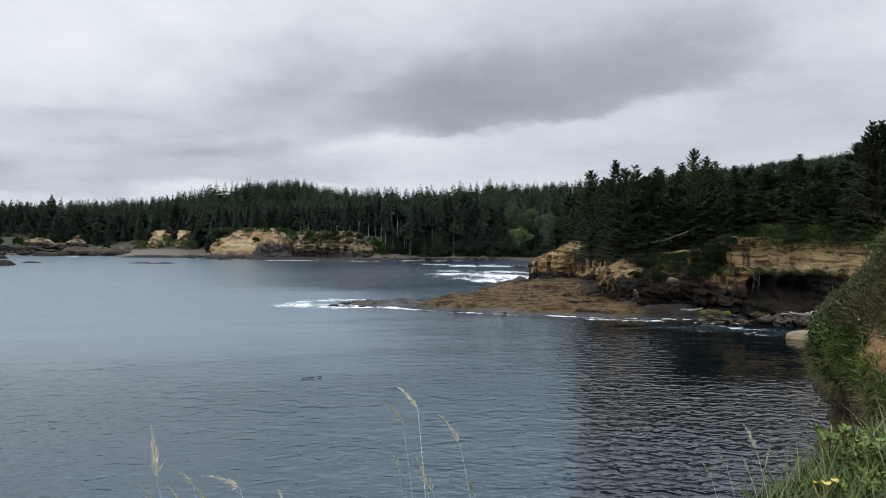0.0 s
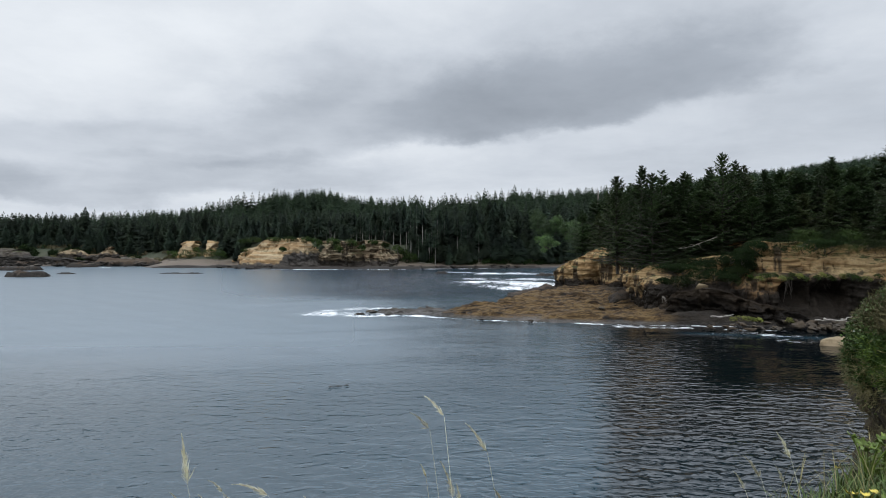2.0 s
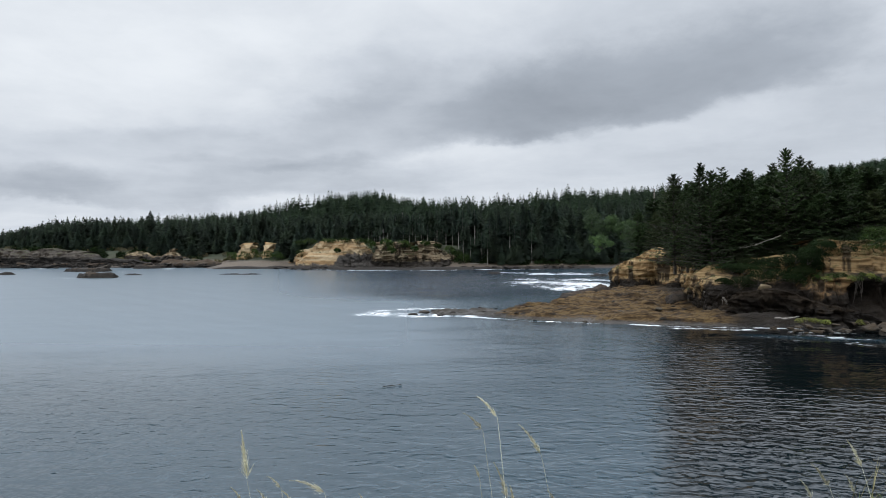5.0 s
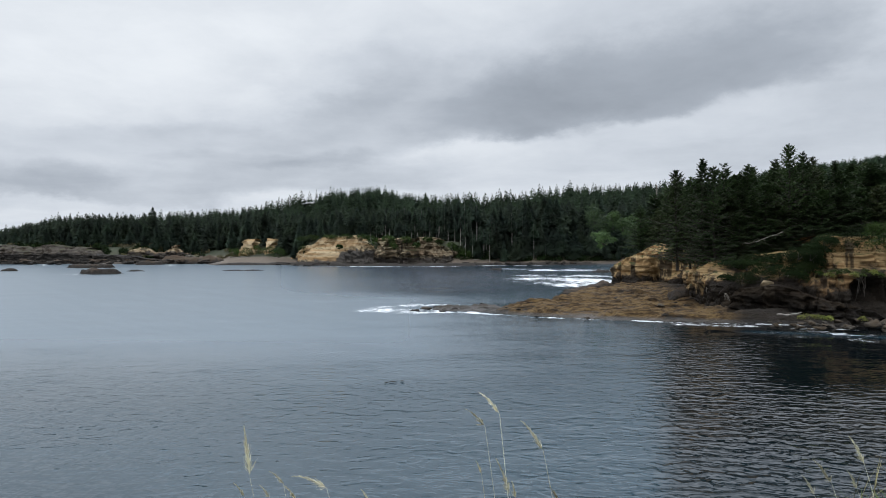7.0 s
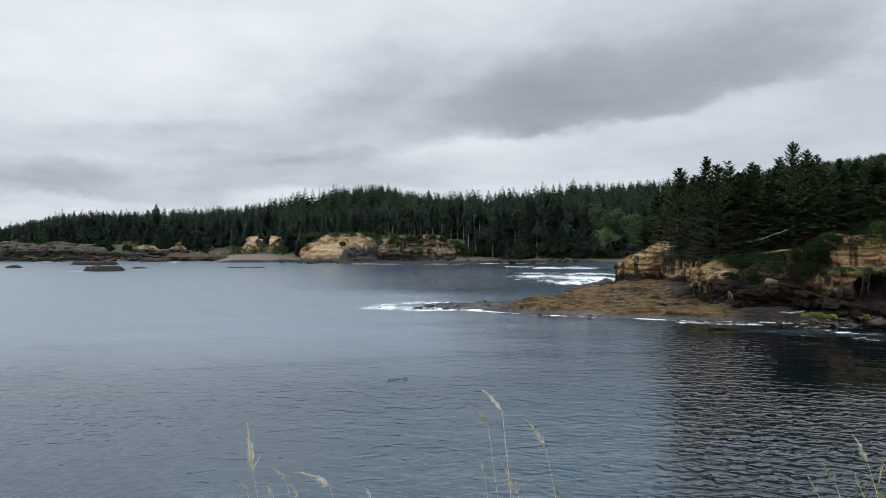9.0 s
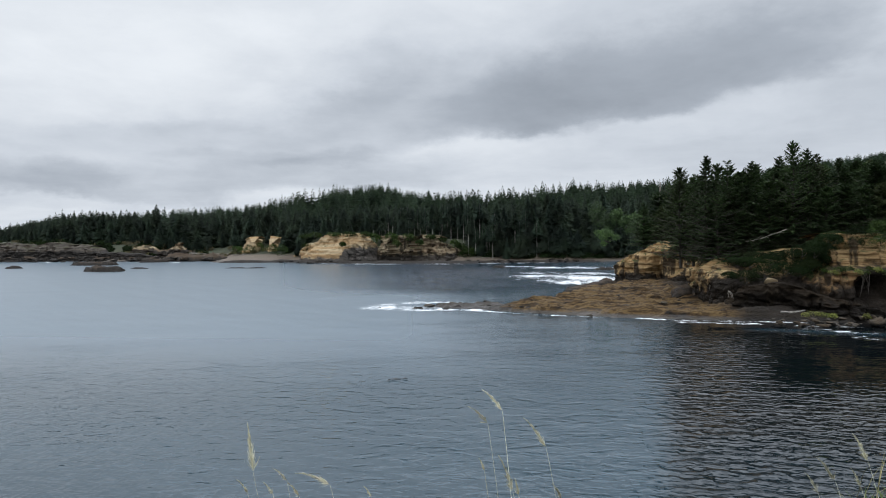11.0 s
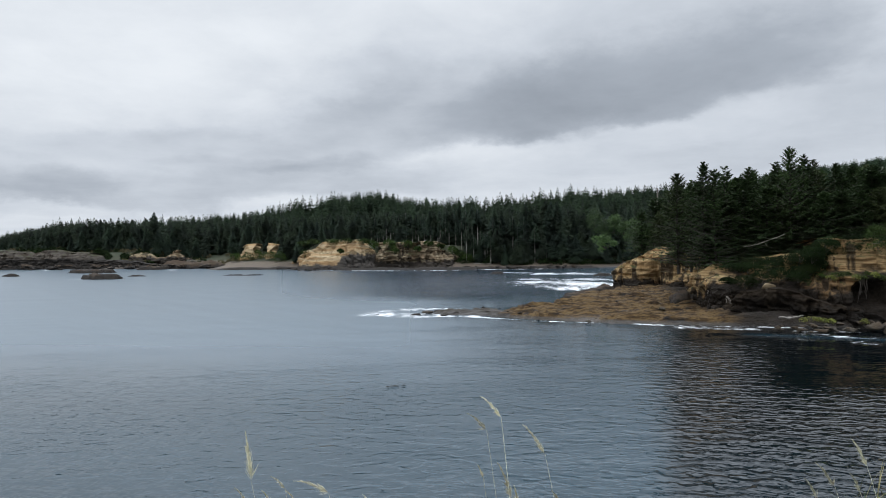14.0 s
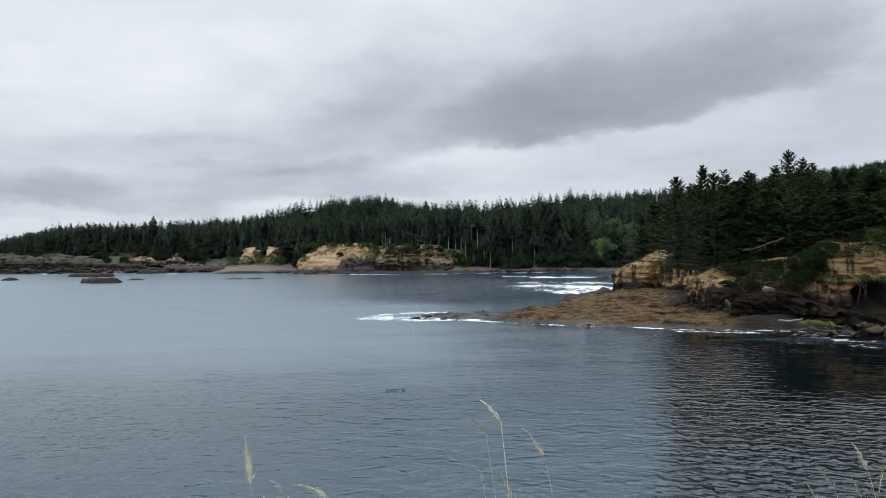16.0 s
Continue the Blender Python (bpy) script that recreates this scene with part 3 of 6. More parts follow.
def build_water():
    fine = np.radians(np.arange(-46, 46.01, 0.25))
    coarse = np.radians(np.arange(50, 310.1, 5.0))
    a = np.concatenate([fine, coarse])
    r = np.concatenate([np.linspace(3, 24, 12), 24 * (320 / 24) ** (np.arange(1, 301) / 300), 320 * (4800 / 320) ** (np.arange(1, 41) / 40)])
    rr, aa = np.meshgrid(r, a, indexing="ij")
    x, y = (rr * np.sin(aa)).ravel(), (rr * np.cos(aa)).ravel()
    rng = np.random.default_rng(4)
    z = np.zeros(len(x))
    for k in range(14):
        wave = 3.0 * 1.16 ** k * rng.uniform(0.85, 1.15)
        turn = radians(90 + rng.normal(8, 26))
        z += (0.0016 * wave ** 0.7) * np.sin((x * math.cos(turn) + y * math.sin(turn)) * 2 * math.pi / wave + rng.uniform(0, 6.28))
    far = np.clip(1 - (np.hypot(x, y) - 300) / 200, 0, 1)
    z *= far
    p = np.column_stack([x, y])
    foam = np.zeros(len(x))
    for x0, y0, x1, y1, half, gain in REEF_FOAM + BAY_FOAM:
        s, e = np.array([x0, y0], float), np.array([x1, y1], float)
        t = np.clip(((p - s) @ (e - s)) / ((e - s) @ (e - s)), 0, 1)
        d = np.hypot(*(p - s - t[:, None] * (e - s)).T)
        foam = np.maximum(foam, gain * (1 - smooth(d, half * 0.2, half * 1.8)))
    b = x / np.maximum(y, 1)
    slick = smooth(-b, -0.05, 0.22) * smooth(y, 50, 90)
    cove = smooth(b + 0.03 * fbm(np.column_stack([x, y, 0 * x]), 0.07, 2, 9), 0.155, 0.245) * (1 - smooth(y, 112, 125))
    ruffled = np.exp(-((b + 0.11) / 0.17) ** 2) * smooth(y, 140, 175)
    calm = np.maximum(smooth(b, 0.28, 0.40) * smooth(y, 50, 68), smooth(b, 0.20, 0.26) * smooth(y, 84, 96))
    chop = 0.30 * (1 - slick) * (1 - 0.92 * cove) + 0.05 * (1 - 0.7 * cove) + 0.7 * ruffled + 0.07 * (1 - smooth(y, 30, 70)) * (1 - 0.8 * cove)
    band = np.exp(-((y - 96.5 + 0.25 * (x - 32)) / 1.6) ** 2) * smooth(x, 29, 34)
    chop = chop + 0.7 * band
    wave = np.clip(cove * (1 - 0.9 * calm) * (0.75 + 0.45 * (1 - smooth(y, 34, 60))) + 0.035 * (1 - smooth(y, 55, 95)), 0, 1.2)
    # fine roughens the open bay and masks its painted sky sheen
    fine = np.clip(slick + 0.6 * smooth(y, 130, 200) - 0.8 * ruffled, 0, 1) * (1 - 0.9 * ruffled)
    # weed masks where the headland's dark reflection is painted on the cove
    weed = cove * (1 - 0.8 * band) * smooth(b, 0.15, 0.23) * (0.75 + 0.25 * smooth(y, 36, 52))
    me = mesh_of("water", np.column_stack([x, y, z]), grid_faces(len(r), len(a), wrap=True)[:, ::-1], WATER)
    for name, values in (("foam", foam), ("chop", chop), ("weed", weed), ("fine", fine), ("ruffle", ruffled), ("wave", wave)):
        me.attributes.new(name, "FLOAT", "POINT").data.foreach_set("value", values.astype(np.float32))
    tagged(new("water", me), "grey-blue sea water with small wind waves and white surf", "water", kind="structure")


build_ground()
build_water()


# ---- cliffs and rock shelves ----
def resample(path, step):
    path = np.array(path, float)
    s = np.concatenate([[0], np.cumsum(np.hypot(*np.diff(path[:, :2], axis=0).T))])
    u = np.arange(0, s[-1], step)
    out = np.column_stack([np.interp(u, s, path[:, k]) for k in range(path.shape[1])])
    k = max(3, int(1.3 / step) | 1)
    pad = np.pad(out, ((k // 2, k // 2), (0, 0)), "edge")
    return np.column_stack([np.convolve(pad[:, c], np.ones(k) / k, "valid") for c in range(out.shape[1])])


def cliff(name, path, step, rows, mat, label, rough=1.0, back=7.0, seed=1):
    """A rock face along a line of x, y, top, bench, cave. The sea lies to the right of the line."""
    q = resample(path, step)
    tangent = np.gradient(q[:, :2], axis=0)
    tangent /= np.hypot(*tangent.T)[:, None]
    sea = np.column_stack([tangent[:, 1], -tangent[:, 0]])
    v = np.concatenate([np.linspace(0, 1, rows), 1 + np.linspace(0.04, 1, 12)])
    vv, ii = np.meshgrid(v, np.arange(len(q)), indexing="ij")
    vv, ii = vv.ravel(), ii.ravel()
    top, bench, cave = q[ii, 2], q[ii, 3], q[ii, 4]
    z = -1.2 + (top + 1.2) * np.minimum(vv, 1)
    base = np.column_stack([q[ii, 0], q[ii, 1], z])
    rimmed = fbm(np.column_stack([base[:, :2], 0 * z]), 0.22, 4, seed) * 1.6 * min(rough, 1.0)
    z = z + rimmed * smooth(vv, 0.5, 1.0)
    ledge = smooth(base[:, 0], 44, 48)  # a slope to the west, a narrow shelf to the east
    inland = 0.14 * z + bench * 8.0 * (smooth(z, 4.8, 10.1) * (1 - ledge) + smooth(z, 7.4, 8.5) * ledge)
    hole = np.exp(-((z - 3.0 - 1.4 * smooth(base[:, 0], 50, 52)) / 2.3) ** 2) * cave
    inland = inland + hole * 3.4
    beds = fbm(np.column_stack([base[:, 0] * 0.04, base[:, 1] * 0.04, z * 0.9]), 1.0, 3, seed + 3)
    rounded = smooth(vv, 0.80, 1.0) * 1.4 * smooth(top, 2, 8)
    cap = np.maximum(vv - 1, 0)
    fade = 1 - smooth(cap, 0, 0.5)
    layer = np.floor((z + 0.07 * base[:, 0]) / 0.62 + fbm(base, (0.05, 0.05, 0.0), 2, seed + 9) * 3)
    steps = hashed(layer.astype(np.int64), np.zeros(len(z), np.int64), np.floor(fbm(base, 0.10, 2, seed + 2) * 9).astype(np.int64), seed) - 0.5
    crack = np.maximum(0, 0.07 - np.abs(fbm(base, (0.30, 0.30, 0.05), 3, seed + 11))) / 0.07
    craggy = np.abs(fbm(base, (0.35, 0.35, 0.40), 4, seed + 13, 0.55))
    ledges = (fbm(base, (0.14, 0.14, 0.16), 3, seed + 5, 0.5) * 3.2 + beds * 0.6 + steps * 0.75 - crack * 1.2 - craggy * 3.0
              + fbm(base, (0.9, 0.9, 1.1), 4, seed + 7, 0.6) * 0.8) * rough
    push = -inland - rounded - cap * back + ledges * fade * smooth(z, -1.2, 0.8)
    z = z + cap * (0.9 - cap * 1.6)
    verts = np.column_stack([q[ii, 0] + sea[ii, 0] * push, q[ii, 1] + sea[ii, 1] * push, z])
    me = mesh_of(name, verts, grid_faces(len(v), len(q)), mat)
    return tagged(new(name, me), label, "cliff", kind="structure")


NOSE = [(60, 228, 9, 0, 0), (40, 203, 9, 0, 0), (29, 186, 8, 0, 0), (24, 177, 7.4, 0, 0), (22.2, 171, 7.0, 0, 0), (23.2, 167.6, 7.4, 0, 0), (25.5, 166, 8.5, 0, 0.1), (28, 164.8, 9.8, 0, 0), (29.4, 164.2, 10.8, 0, 0.3), (30.4, 163.6, 11.5, 0, 1.0),
        (31.6, 163, 11.8, 0, 1.0), (32.6, 162.4, 10.8, 0, 0.1), (34.6, 160.2, 9.2, 0, 0), (36.6, 157, 8.6, 0, 0), (38.0, 152.5, 8.0, 0, 0.3), (37.0, 147, 7.6, 0, 0.3), (34.4, 143, 6.8, 0, 0)]
COVE = [(32.2, 139.5, 5.6, 0, 0), (31.8, 135, 6.6, 0, 0.3), (31.2, 129.6, 8.0, 0, 0), (30.9, 125, 9.0, 0.05, 0), (31.0, 121, 7.4, 0.1, 0.2), (31.4, 117, 5.2, 0.2, 0.3), (32.0, 114, 4.2, 0.3, 0.1), (33.2, 111.8, 7.0, 0.6, 0.1), (35, 110.5, 10.0, 1.0, 0.3), (41, 108, 10.4, 1.0, 0.3), (44, 106.2, 10.6, 0.9, 0.1), (46.6, 105.2, 11.0, 0.7, 0), (48.2, 105.0, 12.6, 0.5, 0), (50.5, 105.2, 13.0, 0.45, 0.2), (52, 105.8, 13.2, 0.45, 1.0), (53.4, 106, 13.3, 0.42, 1.1),
            (54.8, 105.6, 13.3, 0.4, 0.25), (56.4, 105.6, 13.3, 0.45, 1.0), (58.4, 105.4, 13.3, 0.45, 1.3), (60.4, 105.0, 13.2, 0.45, 0.9), (61.8, 104.6, 13.2, 0.45, 0.2), (65, 103.6, 13.0, 0.45, 0.6), (69, 100.5, 12.8, 0.4, 0.5), (76, 93, 12.5, 0.2, 0.2), (80, 78, 13, 0.2, 0), (72, 62, 13, 0, 0)]
HEADLAND = cliff("headland_cliff", NOSE + COVE, 0.24, 76, CLIFF, "tan sandstone sea cliff with dark wet foot and small caves", 0.8)
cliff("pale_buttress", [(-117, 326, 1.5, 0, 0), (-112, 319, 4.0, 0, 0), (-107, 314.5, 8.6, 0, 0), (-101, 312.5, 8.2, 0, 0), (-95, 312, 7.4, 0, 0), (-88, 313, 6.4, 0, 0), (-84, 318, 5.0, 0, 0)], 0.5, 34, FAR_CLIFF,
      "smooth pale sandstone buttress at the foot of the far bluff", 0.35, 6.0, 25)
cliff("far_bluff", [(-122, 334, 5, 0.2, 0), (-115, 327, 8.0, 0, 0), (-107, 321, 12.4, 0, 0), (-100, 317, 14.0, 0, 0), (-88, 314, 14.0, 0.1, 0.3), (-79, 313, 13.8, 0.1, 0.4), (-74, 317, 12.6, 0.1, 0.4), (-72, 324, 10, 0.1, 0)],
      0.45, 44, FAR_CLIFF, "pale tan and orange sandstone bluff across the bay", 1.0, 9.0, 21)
cliff("far_bluff", [(-77, 322, 9, 0.1, 0.2), (-73, 317, 11.6, 0.2, 0.2), (-69, 314.5, 13.2, 0.2, 0.3), (-65, 317.5, 11.4, 0.3, 0.6), (-61, 313.5, 13.0, 0.2, 0.4), (-57.5, 315, 12.8, 0.3, 0.3), (-54, 318.5, 10.6, 0.5, 0.5), (-50, 314, 12.8, 0.3, 0.3),
                    (-46, 315.5, 12.2, 0.3, 0.6), (-42, 314.5, 12.4, 0.35, 0.3), (-37, 319, 10.4, 0.5, 0.2), (-33, 323, 8, 0.5, 0), (-29, 332, 6, 0.4, 0)],
      0.4, 44, BROKEN, "broken buttresses of tan sandstone split by dark gullies", 1.7, 9.0, 23)
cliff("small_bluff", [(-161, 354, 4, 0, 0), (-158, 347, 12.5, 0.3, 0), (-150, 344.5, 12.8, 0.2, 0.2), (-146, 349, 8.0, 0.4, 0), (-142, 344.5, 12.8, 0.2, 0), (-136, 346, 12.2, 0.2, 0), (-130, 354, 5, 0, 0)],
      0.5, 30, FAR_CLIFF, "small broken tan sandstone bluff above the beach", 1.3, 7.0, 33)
cliff("small_bluff", [(-232, 358, 4, 0, 0), (-229, 350, 7.0, 0.4, 0), (-224, 346.5, 9.2, 0.5, 0.2), (-217, 346, 8.8, 0.6, 0.3), (-210, 347, 5.8, 0.5, 0.2), (-204, 347, 5.6, 0.4, 0.2), (-199, 346.5, 9.4, 0.1, 0), (-194, 347.5, 10.0, 0.1, 0), (-190, 352, 5.5, 0.2, 0), (-188, 360, 4, 0, 0)],
      0.45, 34, KNOLL, "low eroded tan sandstone knolls behind the rock shelf", 1.7, 7.0, 37)


def rock_patch(name, poly, step, height, edge, mat, label, bumps=0.5, seed=1, category="rock shelf", kind="structure"):
    """A flat-lying rock body: a plan outline, the height over it and the width of its sloping rim."""
    poly = np.array(poly, float)
    lo, hi = poly.min(0) - 2, poly.max(0) + 2
    xs, ys = np.arange(lo[0], hi[0], step), np.arange(lo[1], hi[1], step)
    gx, gy = np.meshgrid(xs, ys)
    xy = np.column_stack([gx.ravel(), gy.ravel()])
    p = np.column_stack([xy, np.zeros(len(xy))])
    span = np.ptp(poly[:, 1])
    d = inside_by(xy, poly) + fbm(p, 2.2 / max(span, 4), 4, seed, 0.6) * min(span * 0.25, 4.0) + fbm(p, 0.5, 4, seed + 8, 0.6) * min(span * 0.10, 1.8)
    h = height(xy) if callable(height) else np.full(len(xy), float(height))
    lift = smooth(d, -0.2, edge)
    terrace = np.floor(fbm(p, (0.10, 0.28, 1), 4, seed + 2, 0.6) * 9) / 9
    z = -0.9 + (h + 0.9) * lift + (fbm(p, (0.25, 0.6, 1), 5, seed + 4, 0.6) * bumps * 1.6 + terrace * bumps * 1.5) * lift
    keep = (d > -1.5)[np.arange(len(d))]
    faces = grid_faces(len(ys), len(xs))
    faces = faces[keep[faces].any(1)]
    used = np.unique(faces)
    index = np.zeros(len(d), int)
    index[used] = np.arange(len(used))
    me = mesh_of(name, np.column_stack([xy, z])[used], index[faces], mat)
    return tagged(new(name, me), label, category, kind=kind)


def reef_height(xy):
    return 0.75 + 0.25 * smooth(xy[:, 0], -14, 6) + 0.5 * smooth(xy[:, 1], 128, 152) * smooth(xy[:, 0], 4, 14) + 0.35 * smooth(xy[:, 0], 24, 34)


REEF_PLAN = [(-20, 122), (-15, 119.2), (-10, 118.2), (-3.5, 115.2), (1.7, 113), (11, 109.2), (20, 108), (29, 106.4), (38.6, 106.4), (47, 104.6), (56, 101.5), (64, 98), (70, 100), (66, 108),
             (40, 116), (37, 136), (41, 148), (40, 157), (34, 164), (25, 170), (17, 161), (11.5, 152), (8, 141), (2, 132), (-3.7, 129), (-10, 128.5), (-16, 126)]
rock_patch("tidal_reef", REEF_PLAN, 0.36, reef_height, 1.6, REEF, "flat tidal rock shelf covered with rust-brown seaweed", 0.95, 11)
cliff("cliff_apron", [(32.2, 116, 1.2, 0, 0), (32.6, 113.2, 3.6, 0.05, 0), (34.4, 110.2, 4.6, 0.1, 0), (37.2, 107.8, 5.2, 0.15, 0.3), (40.5, 106.2, 5.0, 0.15, 0.5), (44, 104.8, 4.2, 0.1, 0.2), (47.5, 103.4, 3.6, 0.1, 0.3), (50.5, 102.8, 2.8, 0, 0.2), (53, 103.2, 2.0, 0, 0), (55, 104, 0.8, 0, 0)],
      0.22, 44, APRON, "sloping dark brown ledges at the cliff's foot", 1.1, 5.0, 12)
cliff("rock_terrace", [(-440, 372, 6, 0, 0), (-400, 352, 7.5, 0.3, 0), (-372, 340, 9.6, 0.5, 0.2), (-345, 333, 10.4, 0.6, 0.3), (-318, 334, 9.8, 0.7, 0.2), (-296, 335, 10.8, 0.4, 0.3), (-282, 338, 8.8, 0.6, 0), (-270, 338, 11.0, 0.4, 0.4), (-258, 339, 9.0, 0.5, 0.2),
                       (-246, 337, 8.4, 0.4, 0.2), (-236, 338, 5.4, 0.5, 0.2), (-226, 339, 4.6, 0.4, 0), (-214, 338, 4.0, 0.3, 0), (-204, 341, 2.0, 0, 0)], 0.5, 34, LEFT_SHELF, "long dark layered rock terrace with tan patches", 1.25, 14.0, 14)
rock_patch("reef_ledge", [(6, 142), (9.5, 150), (14, 157), (19, 162.5), (25, 161), (19, 155), (13, 147), (9, 141)], 0.35, lambda xy: 1.3 + 0.9 * smooth(xy[:, 0], 8, 18), 1.2, SHELF, "dark raised rock ledge along the reef's back", 0.9, 19)
rock_patch("rock_shelf", [(-420, 350), (-345, 330), (-293, 334), (-262, 338), (-240, 336), (-228, 345), (-250, 362), (-330, 372), (-420, 390)], 1.0,
           lambda xy: 3.0 + 1.6 * smooth(-xy[:, 0], 250, 330), 12.0, LEFT_SHELF, "long dark rock terrace with mossy top", 3.4, 13)
rock_patch("rock_shelf", [(-200, 333), (-184, 331), (-166, 336), (-160, 342), (-176, 346), (-196, 343)], 0.7, 3.6, 5.0, SHELF, "dark rounded rock outcrop at the beach", 1.5, 15)
rock_patch("rock_shelf", [(-160, 314), (-120, 314), (-85, 300), (-60, 299), (-36, 296), (-10, 303), (20, 306), (40, 312), (20, 316), (-36, 306), (-63, 309), (-88, 309), (-113, 322), (-150, 322)], 0.9, 1.1, 4.0, SHELF,
           "low dark rock shelf along the far waterline", 0.5, 17)
for outline, high, words in (
        ([(-177, 239.5), (-168, 237), (-158.5, 238), (-157, 243), (-166, 247), (-175, 245)], 1.9, "flat dark rock slab awash in the bay"),
        ([(-222, 291.5), (-208, 288.5), (-197, 289.5), (-196, 296), (-206, 299), (-219, 297)], 1.5, "low dark rock slab awash in the bay"),
        ([(-233, 263), (-226, 262), (-221, 266), (-228, 269)], 1.0, "small dark rock awash in the bay"),
        ([(-172, 259), (-164, 258), (-157, 261), (-165, 263.5)], 0.7, "thin dark rock barely above the water"),
        ([(-206, 322), (-196, 321), (-186, 326), (-196, 330)], 1.8, "dark rock awash before the terrace"),
        ([(-132, 262), (-118, 260), (-106, 264), (-116, 267)], 0.32, "thin line of rock barely above the water"),
        ([(7.5, 170), (11, 168.5), (16, 167), (13, 172)], 0.5, "dark flat rock in the surf"),
        ([(24, 246), (30, 242), (34, 247), (28, 251)], 1.0, "dark rock in the white surf"),
        ([(-16, 262), (-9, 260), (-6, 264), (-12, 267)], 0.9, "dark rounded rock in the surf"),
        ([(-24, 120.5), (-21, 118.6), (-17.5, 118.8), (-19, 121.2)], 0.60, "flat black rock off the reef's tip"),
        ([(-17, 121.8), (-14, 119.2), (-10.5, 119.8), (-11, 123)], 0.60, "flat black rock off the reef's tip"),
        ([(-22, 125.5), (-16, 124), (-10, 125), (-14, 128)], 0.7, "low black rock washed by foam"),
        ([(-31, 121), (-29, 119.5), (-25.5, 120.2), (-27, 122.2)], 0.55, "small black rock off the reef's tip")):
    rock_patch("sea_rock", outline, 0.35, high, 1.8, SHELF, words, 0.6, int(abs(outline[0][0])) + 40, "rock", "")


# ---- plants ----
def tube(points, radii, sides=5):
    """A tapering stem through points: vertices and quads."""
    points, radii = np.array(points, float), np.array(radii, float)
    way = np.gradient(points, axis=0)
    way /= np.linalg.norm(way, axis=1)[:, None] + 1e-9
    ref = np.where(np.abs(way[:, 2:3]) > 0.9, np.array([[1.0, 0, 0]]), np.array([[0, 0, 1.0]]))
    a = np.cross(way, ref)
    a /= np.linalg.norm(a, axis=1)[:, None] + 1e-9
    b = np.cross(way, a)
    t = np.linspace(0, 2 * math.pi, sides, endpoint=False)
    ring = a[:, None, :] * np.cos(t)[None, :, None] + b[:, None, :] * np.sin(t)[None, :, None]
    verts = (points[:, None, :] + ring * radii[:, None, None]).reshape(-1, 3)
    return verts, grid_faces(len(points), sides, wrap=True)


def join(pieces):
    verts, faces, n = [], [], 0
    for v, f in pieces:
        verts.append(v)
        faces.append(np.asarray(f) + n)
        n += len(v)
    return np.concatenate(verts), np.concatenate(faces)


def blades(base, way, side, length, width):
    """Pointed four-cornered leaves from base points."""
    length, width = np.asarray(length)[:, None], np.asarray(width)[:, None]
    mid = base + way * length * 0.45
    verts = np.stack([base, mid + side * width / 2, base + way * length, mid - side * width / 2], 1).reshape(-1, 3)
    return verts, np.arange(len(verts)).reshape(-1, 4)


def boughs(base, way, side, length, width):
    """Pointed three-cornered boughs from base points."""
    length, width = np.asarray(length)[:, None], np.asarray(width)[:, None]
    verts = np.stack([base + side * width / 2 + way * length * 0.12, base + way * length, base - side * width / 2], 1).reshape(-1, 3)
    return verts, np.arange(len(verts)).reshape(-1, 3)


def unit(v):
    return v / (np.linalg.norm(v, axis=-1, keepdims=True) + 1e-9)


